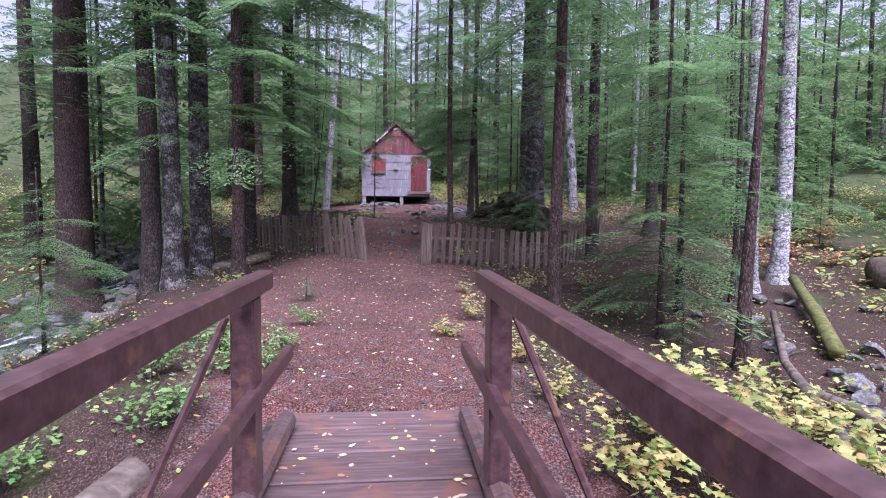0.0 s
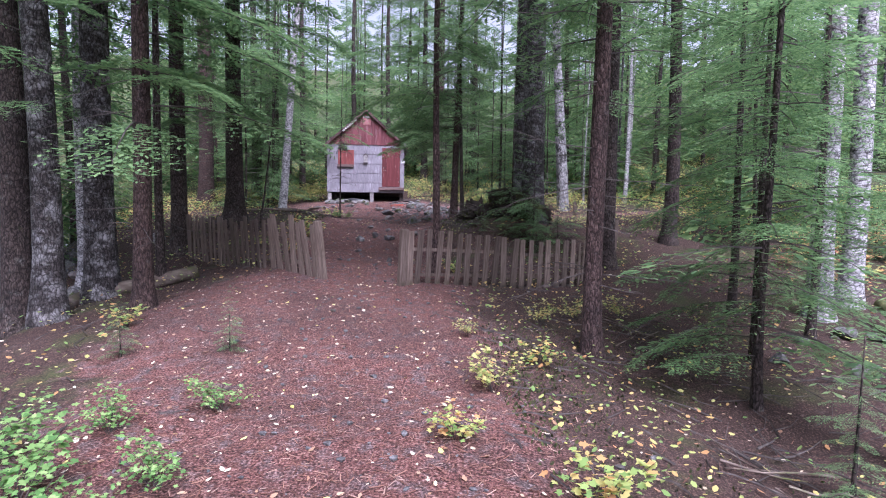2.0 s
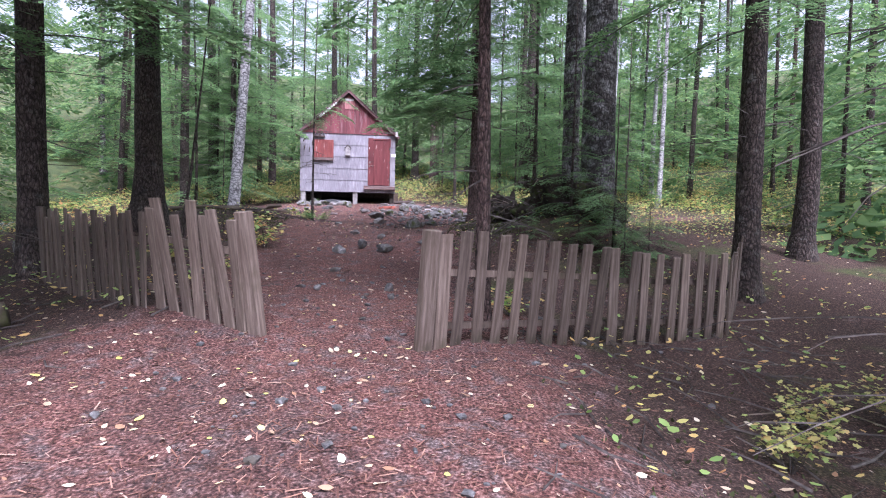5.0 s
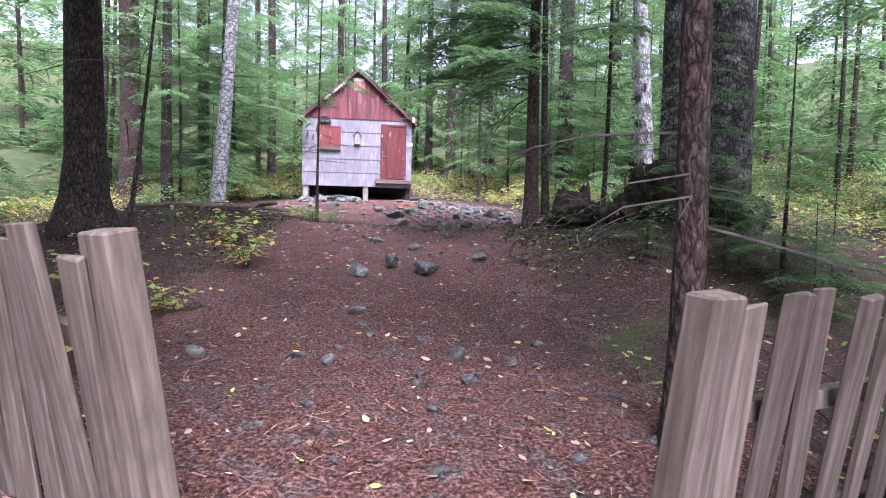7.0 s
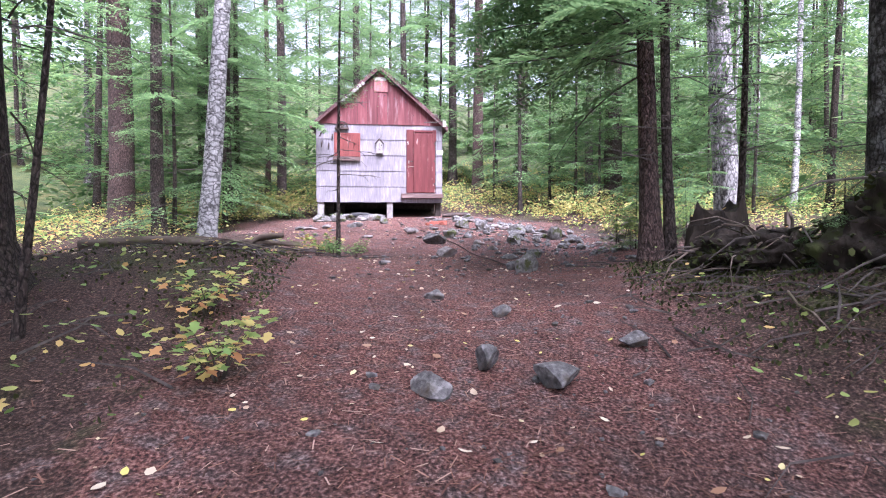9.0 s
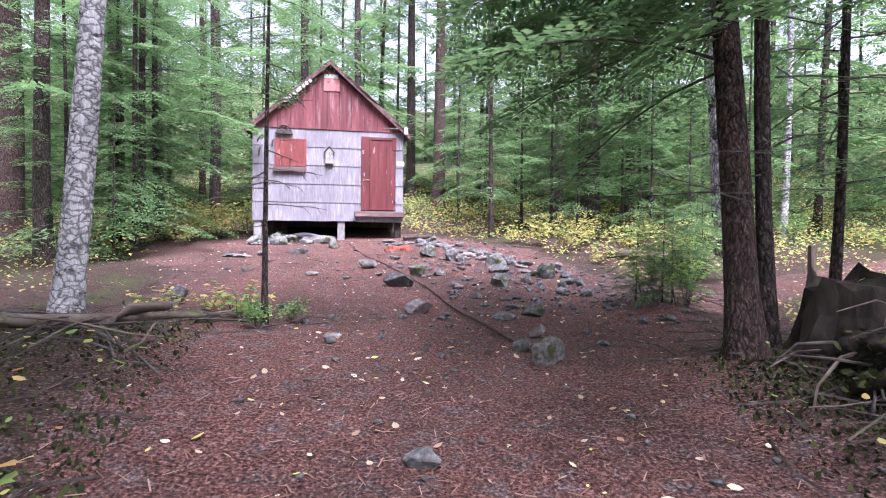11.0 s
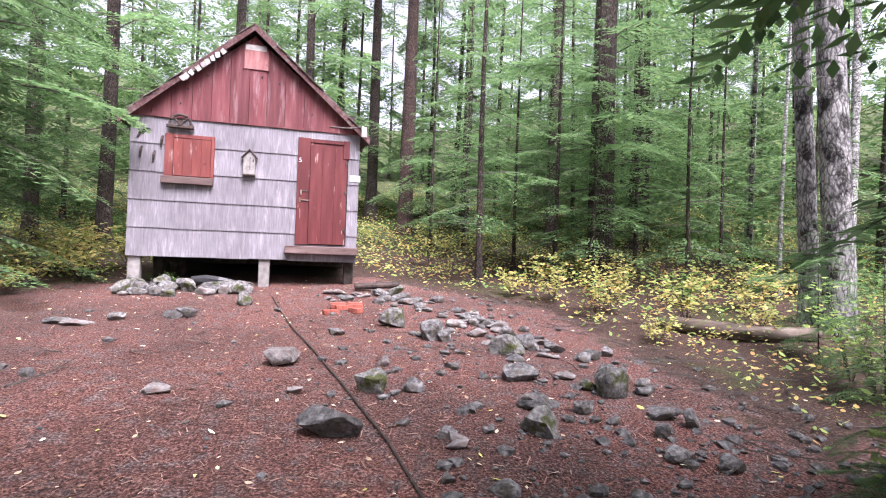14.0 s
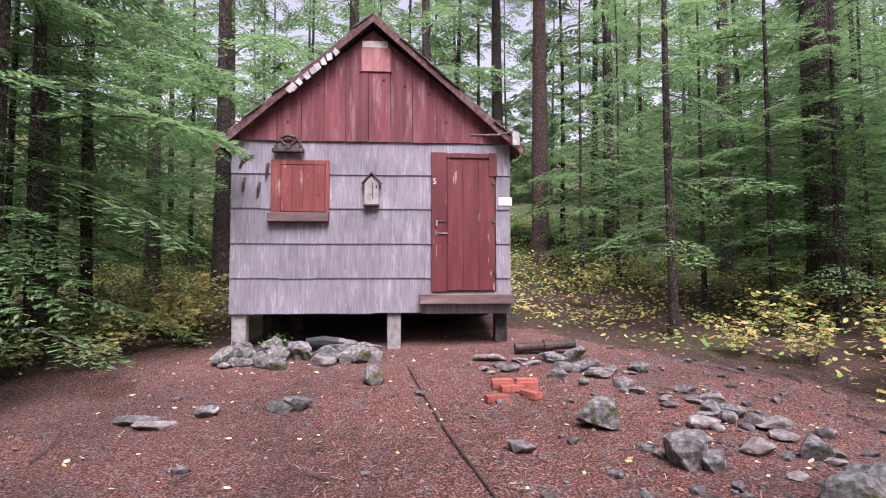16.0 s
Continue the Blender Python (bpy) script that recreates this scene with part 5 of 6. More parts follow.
OVAL = [(0, 0), (0.28, 0.3), (0.24, 0.7), (0, 1.0), (-0.24, 0.7), (-0.28, 0.3)]
rng = random.Random(41)
verts, faces = [], []
def open_ground(x, y):
    w = tread_at(x, y)
    q = CABIN.inverted() @ Vector((x, y, 0))
    return w > 0.25 or (U0 - 0.3 < q.x < U1 + 0.3 and -0.3 < q.y < DEEP + 0.3)


made = 0
while made < 62000:
    x, y = rng.uniform(-16, 16), rng.uniform(16, 44)
    if y < 24 and -6.5 < x < 0.6 or open_ground(x, y):
        continue
    dens = 0.3 + noise.noise(Vector((x * 0.5, y * 0.5, 3))) * 0.8 + (0.4 if y > 23 or (x > 0.5 and y > 20) else 0)
    if rng.random() > dens:
        continue
    h = abs(noise.noise(Vector((x * 0.8, y * 0.8, 7)))) * 1.1 + 0.12
    c = (x, y, floor_z(x, y) + h * rng.random() ** 0.7)
    leaf_fan(verts, faces, c, rng.uniform(0, 360), rng.uniform(-40, 20), rng.uniform(-30, 30), rng.uniform(0.045, 0.1) * (0.7 if y < 24 else 1.0), OVAL)
    made += 1
made = 0
while made < 11000:
    x, y = rng.uniform(-12, 9), rng.uniform(-1, 17)
    if tread_at(x, y) > 0.35 or rng.random() > 0.5 + noise.noise(Vector((x * 0.7, y * 0.7, 1))):
        continue
    c = (x, y, floor_z(x, y) + 0.22 * rng.random())
    leaf_fan(verts, faces, c, rng.uniform(0, 360), rng.uniform(-40, 20), rng.uniform(-30, 30), rng.uniform(0.03, 0.075), OVAL)
    made += 1
made = 0
while made < 15000:   # the slopes across the streams
    x, y = (rng.uniform(-30, -10), rng.uniform(3, 28)) if made % 2 else (rng.uniform(7.5, 26), rng.uniform(7, 27))
    n = noise.noise(Vector((x * 0.45, y * 0.45, 5)))
    if abs(x - lerp_knots(y, BROOK)) < 1.6 or rng.random() > 0.45 + n:
        continue
    c = (x, y, floor_z(x, y) + (0.15 + abs(n) * 0.9) * rng.random())
    leaf_fan(verts, faces, c, rng.uniform(0, 360), rng.uniform(-40, 20), rng.uniform(-30, 30), rng.uniform(0.08, 0.19), OVAL)
    made += 1
tagged(sheet("undergrowth", verts, faces, M_UNDER), "yellow-green leafy undergrowth turning with autumn", "undergrowth", kind="stuff")

# fallen leaves, needles and twigs on the ground
verts, faces = [], []
made = 0
while made < 4200:
    x, y = rng.uniform(-7, 6), rng.uniform(3.9, 27)
    keep = tread_at(x, y) * 0.45 + 0.25
    keep *= 1.6 if y < 12 else (0.55 if y > 18 else 0.8)
    if rng.random() > keep:
        continue
    leaf_fan(verts, faces, (x, y, floor_z(x, y) + 0.008), rng.uniform(0, 360), rng.uniform(-22, 22), rng.uniform(-22, 22), rng.choice((0.025, 0.03, 0.04, 0.045, 0.05, 0.065)), OVAL)
    made += 1
for k in range(150):
    p = BRIDGE @ Vector((rng.uniform(-0.6, 0.6), rng.uniform(-2, 1.1), 0.006))
    leaf_fan(verts, faces, p, rng.uniform(0, 360), rng.uniform(-8, 8), rng.uniform(-8, 8), rng.choice((0.02, 0.025, 0.03, 0.045, 0.06)), OVAL)
tagged(sheet("fallen_leaves", verts, faces, M_FALLEN), "pale yellow and tan leaves scattered on the ground", "leaves", kind="stuff")
verts, faces = [], []
STRIP = [(0.04, 0), (0.04, 1), (-0.04, 1), (-0.04, 0)]
for k in range(56000):
    y = 3.9 + 22.5 * rng.random() ** 1.1
    c = lerp_knots(y, CENTRE)
    x = c + rng.gauss(0, 1.4 if k % 3 else 3.4)
    if tread_at(x, y) < 0.35 and k % 2:
        continue
    leaf_fan(verts, faces, (x, y, floor_z(x, y) + 0.006), rng.uniform(0, 360), rng.uniform(-12, 12), rng.uniform(-20, 20), rng.uniform(0.03, 0.09), STRIP)
tagged(sheet("needle_litter", verts, faces, M_LITTER), "reddish dead needles and bark bits", "litter", kind="stuff")


# ---- rocks ----
def rock_bm(seed, sx, sy, sz, sub=2):
    """A ball cut by a dozen planes, as a split stone is, then roughened."""
    rng = random.Random(seed * 7 + 1)
    cuts = []
    for _ in range(9):
        n = Vector((rng.gauss(0, 1), rng.gauss(0, 1), rng.gauss(0, 0.8))).normalized()
        cuts.append((n, rng.uniform(0.42, 0.78)))
    bm = bmesh.new()
    bmesh.ops.create_icosphere(bm, subdivisions=sub, radius=1)
    o = Vector((seed * 3.1, seed * 1.7, 0))
    for v in bm.verts:
        p = v.co.copy()
        for n, d in cuts:
            k = p.dot(n) - d
            if k > 0:
                p -= n * k
        p *= 1.1 + 0.1 * noise.noise(p * 3 + o) + 0.07 * noise.noise(p * 8 + o)
        v.co = Vector((p.x * sx, p.y * sy, p.z * sz))
    return bm


def rock(x, y, w, h, mat, label, seed, name="rock", sub=3):
    z = floor_z(x, y)
    t = part(name, rock_bm(seed, w / 2, w * 0.36, h * (0.4 if mat is M_ROCKPALE else 0.56), sub), mat)
    t.matrix_basis = pose(x, y, z + h * 0.3, seed % 17 - 8, seed % 13 - 6, (seed * 47) % 50 - 25)
    return tagged(t, label, "rock", "rocks in the clearing")


GREY_R, MOSS_R = "angular grey rock lying on the needle litter", "grey rock patched with green moss"
ROCKS = (M_ROCK, M_ROCKMOSS, M_ROCKPALE)
ROCK_LABELS = (GREY_R, MOSS_R, "pale flat stone half sunk in the litter")
for x, y, w, h, kind in ((-0.79, 12.14, 0.1, 0.06, 0), (-2.35, 12.18, 0.11, 0.07, 0), (-1.57, 12.18, 0.08, 0.07, 0), (-1.77, 12.24, 0.13, 0.04, 0), (-0.55, 12.48, 0.07, 0.1, 0), (-0.87, 12.49, 0.12, 0.1, 0), (-0.35, 12.97, 0.12, 0.06, 0), (-1.68, 13.25, 0.16, 0.07, 0), (-1.91, 14.3, 0.22, 0.13, 0), (-1.28, 14.46, 0.3, 0.13, 0), (-1.64, 14.61, 0.16, 0.16, 0), (-0.76, 15, 0.23, 0.1, 0), (-1.55, 15.65, 0.16, 0.1, 0), (-2.07, 16.13, 0.2, 0.09, 0), (-1.25, 17.65, 0.3, 0.22, 1), (-1.37, 18.02, 0.18, 0.12, 0), (-2.92, 18.02, 0.12, 0.06, 0)):
    rock(x, y, w, h, ROCKS[kind], ROCK_LABELS[kind], int(x * 37 + y * 91) % 997)
for x, y, w, h, kind in ((-2.95, 18.25, 0.15, 0.05, 2), (-1.17, 18.53, 0.18, 0.17, 2)):
    rock(x, y, w, h, ROCKS[kind], ROCK_LABELS[kind], int(x * 37 + y * 91) % 997)
for x, y, w, h, kind in ((-0.02, 19.14, 0.1, 0.08, 0), (0.27, 19.24, 0.17, 0.07, 0), (-1.36, 19.32, 0.32, 0.07, 0), (-1.04, 19.49, 0.34, 0.14, 1), (-2.28, 19.6, 0.31, 0.22, 2), (-4.99, 19.73, 0.28, 0.23, 0), (-1.24, 19.93, 0.25, 0.07, 0), (-1.62, 20.41, 0.2, 0.09, 0), (-0.16, 20.76, 0.19, 0.11, 0), (-0.43, 20.87, 0.23, 0.1, 0), (-1.83, 20.89, 0.17, 0.07, 2), (-1.84, 20.97, 0.16, 0.08, 2), (-1.9, 21.01, 0.15, 0.08, 0), (-2.62, 21.06, 0.42, 0.25, 0), (-1.27, 21.13, 0.32, 0.23, 1), (-2.17, 21.19, 0.09, 0.06, 0), (-0.39, 21.2, 0.16, 0.13, 0), (-0.1, 21.34, 0.17, 0.15, 0)):
    rock(x, y, w, h, ROCKS[kind], ROCK_LABELS[kind], int(x * 37 + y * 91) % 997)
for x, y, w, h, kind in ((-0.67, 21.36, 0.12, 0.07, 0), (-0.24, 21.49, 0.26, 0.15, 0), (-0.82, 21.54, 0.22, 0.13, 0), (-1.25, 21.57, 0.26, 0.15, 2), (-1.16, 21.58, 0.33, 0.11, 0), (-3.98, 21.66, 0.33, 0.08, 2), (-2.99, 21.72, 0.18, 0.07, 2), (-2.45, 21.81, 0.29, 0.23, 1), (-2.11, 21.83, 0.21, 0.12, 0), (-0.51, 21.92, 0.32, 0.34, 1), (-5.08, 21.94, 0.13, 0.08, 0), (-0.18, 21.96, 0.16, 0.07, 0), (-0.65, 22.03, 0.2, 0.12, 1), (-0.09, 22.17, 0.19, 0.08, 0), (-1.49, 22.19, 0.15, 0.07, 0)):
    rock(x, y, w, h, ROCKS[kind], ROCK_LABELS[kind], int(x * 37 + y * 91) % 997)
for x, y, w, h, kind in ((-1.22, 22.23, 0.39, 0.16, 0), (-0.73, 22.3, 0.22, 0.09, 2), (-2.35, 22.43, 0.15, 0.14, 2), (-3.27, 22.46, 0.42, 0.22, 2), (-1.73, 22.46, 0.18, 0.09, 0), (-1.12, 23.09, 0.37, 0.23, 1), (-0.83, 23.35, 0.24, 0.21, 0), (-1.74, 23.48, 0.22, 0.14, 0), (-1.87, 23.53, 0.37, 0.25, 0), (-2.95, 23.64, 0.21, 0.1, 0), (-0.98, 23.83, 0.23, 0.19, 0), (-5.83, 23.84, 0.35, 0.09, 2), (-6.06, 23.93, 0.37, 0.09, 0), (-5.53, 24.11, 0.2, 0.12, 0), (-2.32, 24.21, 0.38, 0.25, 1), (-4.94, 24.27, 0.29, 0.12, 0), (-4.83, 24.29, 0.27, 0.13, 0), (-1.01, 24.36, 0.32, 0.15, 2)):
    rock(x, y, w, h, ROCKS[kind], ROCK_LABELS[kind], int(x * 37 + y * 91) % 997)
for x, y, w, h, kind in ((-1.39, 24.57, 0.18, 0.13, 0), (-1.26, 24.58, 0.23, 0.11, 0)):
    rock(x, y, w, h, ROCKS[kind], ROCK_LABELS[kind], int(x * 37 + y * 91) % 997)
for x, y, w, h, kind in ((-1.88, 25, 0.18, 0.07, 0), (-4.35, 25.03, 0.23, 0.2, 1), (-1.44, 25.09, 0.21, 0.09, 0), (-2, 25.12, 0.24, 0.12, 0), (-5.5, 25.4, 0.32, 0.13, 1), (-6, 25.55, 0.34, 0.12, 0), (-2.48, 25.59, 0.21, 0.11, 0), (-2.25, 25.63, 0.35, 0.15, 0), (-5.2, 25.75, 0.22, 0.16, 1), (-4.7, 25.75, 0.26, 0.2, 1), (-3.37, 25.92, 0.25, 0.09, 2), (-2.6, 25.96, 0.37, 0.12, 0), (-5.6, 26, 0.3, 0.17, 0), (-6.25, 26, 0.42, 0.2, 1), (-2.35, 26, 0.3, 0.22, 1), (-5.95, 26.05, 0.36, 0.22, 1), (-4.75, 26.15, 0.3, 0.18, 0)):
    rock(x, y, w, h, ROCKS[kind], ROCK_LABELS[kind], int(x * 37 + y * 91) % 997)
random.seed(29)
for i in range(44):
    u, v = random.uniform(-2.95, -1.0), random.uniform(-0.6, 0.12)
    p = CABIN @ Vector((u, v, 0))
    w = random.uniform(0.14, 0.38)
    rock(p.x, p.y, w, w * random.uniform(0.45, 0.75), random.choice((M_ROCK, M_ROCK, M_ROCKMOSS, M_ROCKPALE)), "angular stone in the rubble under the cabin's edge", 300 + i)
for i in range(64):
    f = random.random()
    x, y = -3.2 + 2.9 * f + random.gauss(0, 0.3), 25.95 - 3.2 * f ** 1.5 + random.gauss(0, 0.28)
    w = random.uniform(0.1, 0.3)
    rock(x, y, w, w * random.uniform(0.3, 0.6), random.choice((M_ROCK, M_ROCK, M_ROCKPALE)), "flat broken stone in the rubble beside the path", 350 + i, "rock", 2)
# boulders of the stream bed
random.seed(6)
for i in range(70):
    left = i % 2
    x, y = (random.uniform(-12, -6.5), random.uniform(4, 16)) if left else (random.uniform(5.0, 11), random.uniform(0, 10))
    w = random.uniform(0.25, 0.8)
    t = rock(x, y, w, w * 0.55, random.choice((M_ROCK, M_ROCKMOSS)), "rounded stream-bed boulder with moss", i + 60, "boulder", 2)
    t["group"] = "boulders in the stream bed"
for i in range(90):
    x, y = random.uniform(4.6, 10.5), random.uniform(0.5, 10.5)
    w = random.uniform(0.12, 0.42)
    t = rock(x, y, w, w * 0.5, random.choice((M_ROCK, M_ROCK, M_ROCKMOSS)), "rounded creek-bed stone with moss", i + 160, "boulder", 2)
    t["group"] = "boulders in the stream bed"
# pale boulders heaped in the brook beside the trunks
random.seed(66)
for i in range(150):
    y = random.uniform(9.8, 17)
    x = lerp_knots(y, BROOK) + random.gauss(0, 0.9)
    w = random.uniform(0.2, 0.75)
    t = rock(x, y, w, w * 0.6, random.choice((M_ROCKPALE, M_ROCK, M_ROCKPALE, M_ROCKPALE, M_ROCKMOSS)), "pale rounded boulder heaped in the brook", i + 400, "boulder", 2)
    t["group"] = "boulders in the stream bed"
# gravel
base = [rock_bm(200 + i, 1, 0.75, 0.5, 1) for i in range(4)]
gv, gf = [], []
tmpl = [([v.co.copy() for v in b.verts], [tuple(v.index for v in f.verts) for f in b.faces]) for b in base]
for b in base:
    b.free()
for k in range(1900):
    y = rng.uniform(4, 26.3)
    x = lerp_knots(y, CENTRE) + rng.gauss(0.3 if y < 18 else 0.7, 1.0 if y < 18 else 1.7)
    if y > 19 and rng.random() < 0.4:
        x, y = -1.6 + rng.gauss(0, 0.9), 23.6 + rng.gauss(0, 1.7)
    if k % 4 == 0:
        x, y = -0.3 + rng.gauss(0, 0.75), 20.9 + rng.gauss(0, 0.8)
    s = rng.choice((0.012, 0.016, 0.02, 0.02, 0.03, 0.03, 0.045, 0.07)) * (1.0 if y > 18 else 0.62)
    vs, fs = tmpl[k % 4]
    m = pose(x, y, floor_z(x, y) + s * 0.15, 0, 0, rng.uniform(0, 360))
    i = len(gv)
    gv += [tuple(m @ (v * s)) for v in vs]
    gf += [tuple(i + q for q in f) for f in fs]
tagged(sheet("gravel", gv, gf, M_ROCK), "loose grey gravel and broken stones on the path", "gravel", kind="stuff")

# ---- loose things in the clearing ----
for dx, dy, dz, a in ((-0.11, 0.16, 0, 0), (0.12, 0.17, 0, 3), (-0.1, 0.05, 0, -2), (0.12, 0.06, 0, 4), (-0.02, -0.04, 0.0, 8), (0.16, -0.2, 0, -60), (-0.14, -0.33, 0, 12)):
    b = part("brick", box((-0.1, -0.05, 0), (0.1, 0.05, 0.06), 0.004, 0.002), M_BRICK)
    b.matrix_basis = pose(-3.0 + dx, 24.95 + dy, floor_z(-3.0 + dx, 24.95 + dy) - 0.004 + dz, 0, 0, PHI + a)
    tagged(b, "loose red brick lying on the needle litter", "brick", "small heap of red bricks")
cable = thing("cable", pose(0, 0, 0), "dark steel cable lying across the clearing", "cable")
way = [(-4.12, 25.55), (-3.2, 23.2), (-2.26, 20.93), (-1.8, 19.5), (-1.38, 18.2), (-1.2, 17.5)]
pts = []
for (a, b), (c, d) in zip(way, way[1:]):
    for s in range(5):
        q = (a + (c - a) * s / 5, b + (d - b) * s / 5)
        pts.append((q[0], q[1], floor_z(*q) + 0.018))
part("strand", tube(pts, [0.009] * len(pts), 6), M_CABLE, cable)
pipe = thing("old_pipe", pose(-2.65, 26.2, floor_z(-2.65, 26.2) + 0.07, 0, 0, 12), "short rusty pipe lying beside the cabin", "pipe")
part("pipe_body", tube([(-0.35, 0, 0), (0.35, 0, 0.04)], [0.055, 0.055], 12), M_IRON, pipe)
part("pipe_collar", tube([(-0.02, 0, 0.02), (0.08, 0, 0.026)], [0.072, 0.072], 12), M_IRON, pipe)
bag = thing("black_plastic_roll", pose(-5.2, 26.2, floor_z(-5.2, 26.2) + 0.08, 0, 0, 8), "black plastic roll under the cabin's edge", "plastic roll")
part("roll", tube([(-0.3, 0, 0), (-0.1, 0.02, 0.02), (0.1, 0, 0), (0.3, 0.01, -0.01)], [0.08, 0.1, 0.09, 0.06], 10, 0.1), M_BAG, bag)
stub = thing("marker_post", pose(4.0, 22.6, floor_z(4.0, 22.6)), "short weathered wooden post by the side path", "post")
part("post", box((-0.05, -0.05, -0.1), (0.05, 0.05, 0.52), 0.008, 0.006), M_FENCE, stub)

# stump, logs and fallen branches
stump = thing("tree_stump", pose(0.55, 17.15, floor_z(0.55, 17.15)), "dark rotting tree stump on a mossy mound", "stump")
random.seed(14)
bm = tube([(0, 0, -0.2), (0, 0, 0.05), (0.01, 0, 0.25), (0, 0.01, 0.5)], [0.46, 0.33, 0.27, 0.23], 18, 0.14)
for v in bm.verts:
    if v.co.z > 0.4:
        v.co.z += random.uniform(-0.16, 0.08)
part("stump_body", bm, M_STUMP, stump)


def root_mound(x, y, r, h, seed, label):
    """An old root plate gone to earth: a lumpy dark body with roots sticking out of it."""
    z = floor_z(x, y)
    t = thing("root_mound", pose(x, y, z), label, "root mound")
    bm = bmesh.new()
    bmesh.ops.create_icosphere(bm, subdivisions=5, radius=1)
    o = Vector((seed * 2.3, seed, 0))
    for v in bm.verts:
        p = v.co.copy()
        p *= 1 + 0.4 * noise.noise(p * 1.8 + o) + 0.22 * noise.noise(p * 4.5 + o) + 0.12 * noise.noise(p * 12 + o)
        v.co = Vector((p.x * r, p.y * r * 0.8, p.z * h))
    rr = random.Random(seed)
    mv, mf = [], []
    bm.normal_update()
    for v in bm.verts:
        for _ in range(2):
            if v.co.z > -0.1 and rr.random() < 0.5 + noise.noise(v.co * 2.5 + o):
                c = v.co + Vector((rr.uniform(-0.02, 0.02), rr.uniform(-0.02, 0.02), rr.uniform(-0.01, 0.02)))
                leaf_fan(mv, mf, c, rr.uniform(0, 360), rr.uniform(-60, 60), rr.uniform(-60, 60), rr.uniform(0.03, 0.075), OVAL)
    part("earth_body", bm, M_STUMP, t, "dark earth and moss", True)
    tagged(sheet("moss", mv, mf, M_MOSSLEAF, t), kind="stuff")
    for k in range(60):
        a, e = rr.uniform(0, 6.28), rr.uniform(0.05, 1.2)
        n = Vector((math.cos(a) * math.cos(e), math.sin(a) * math.cos(e), math.sin(e)))
        b = Vector((n.x * r, n.y * r * 0.8, n.z * h)) * 0.9
        s1 = Vector((rr.gauss(0, 1), rr.gauss(0, 1), rr.gauss(-0.3, 0.4))) * 0.16
        pts = [b, b + n * 0.1 + s1 * 0.4, b + n * 0.13 + s1 * 1.1, b + n * 0.06 + s1 * 2.0 - Vector((0, 0, 0.05))]
        q = rr.uniform(0.005, 0.014)
        part("root", tube(pts, [q * 1.4, q, q * 0.7, q * 0.3], 5, 0.15), rr.choice((M_STUMP, M_TWIG, M_LOG)), t)
    return t


root_mound(1.6, 15.7, 0.75, 0.6, 5, "dark earthy root mound bristling with dead roots")
root_mound(0.72, 16.55, 0.55, 0.24, 9, "low mossy root mound below the stump")

def log(name, pts, r0, r1, mat, label, sides=10):
    n = len(pts)
    z = [(p[0], p[1], floor_z(p[0], p[1]) + p[2]) for p in pts]
    t = part(name, tube(z, [r0 + (r1 - r0) * i / (n - 1) for i in range(n)], sides, 0.08), mat, None, "", True)
    return tagged(t, label, "log")


log("fallen_branch", [(-6.2, 17.3, 0.08), (-5.4, 17.35, 0.06), (-4.7, 17.2, 0.06), (-4.25, 17.45, 0.1), (-3.9, 17.9, 0.16)], 0.055, 0.03, M_LOG, "bare fallen branch at the edge of the clearing")
log("fallen_branch", [(-4.35, 17.3, 0.0), (-4.2, 17.5, 0.16), (-3.95, 17.55, 0.22)], 0.06, 0.03, M_LOG, "broken dark limb stub beside the branch")
log("fallen_log", [(-6.2, 9.3, 0.1), (-5.2, 10.2, 0.1), (-4.2, 10.6, 0.1), (-3.8, 10.9, 0.12)], 0.13, 0.11, M_LOG, "fallen log lying among the trunks")
log("mossy_log", [(6.9, 11.0, 0.3), (6.65, 10.0, 0.26), (6.3, 8.8, 0.2), (5.95, 7.6, 0.14)], 0.09, 0.11, M_MOSSLOG, "bright mossy log slanting down the bank")
log("mossy_log", [(-1.75, 0.9, 0.02), (-1.35, 2.2, 0.02), (-0.95, 3.2, -0.04)], 0.17, 0.15, M_LOG, "mossy log beside the bridge")
log("driftwood", [(5.6, 8.7, 0.3), (5.0, 6.9, 0.22), (4.6, 5.5, 0.2), (4.35, 4.1, 0.14), (4.3, 3.2, 0.1)], 0.045, 0.075, M_LOG, "bleached driftwood pole on the creek bank")
log("driftwood", [(4.75, 6.1, 0.1), (4.95, 5.3, 0.12), (5.2, 4.4, 0.12), (5.3, 3.4, 0.1)], 0.08, 0.06, M_LOG, "grey driftwood trunk on the creek bank")
log("driftwood", [(8.5, 11.4, 0.28), (10.5, 11.2, 0.32), (12.5, 10.6, 0.3)], 0.32, 0.28, M_LOG, "old mossy trunk across the creek")
log("fallen_log", [(1.2, 24.6, 0.1), (2.3, 24.2, 0.12), (3.2, 24.3, 0.1)], 0.1, 0.08, M_LOG, "rotting log in the yellow undergrowth")
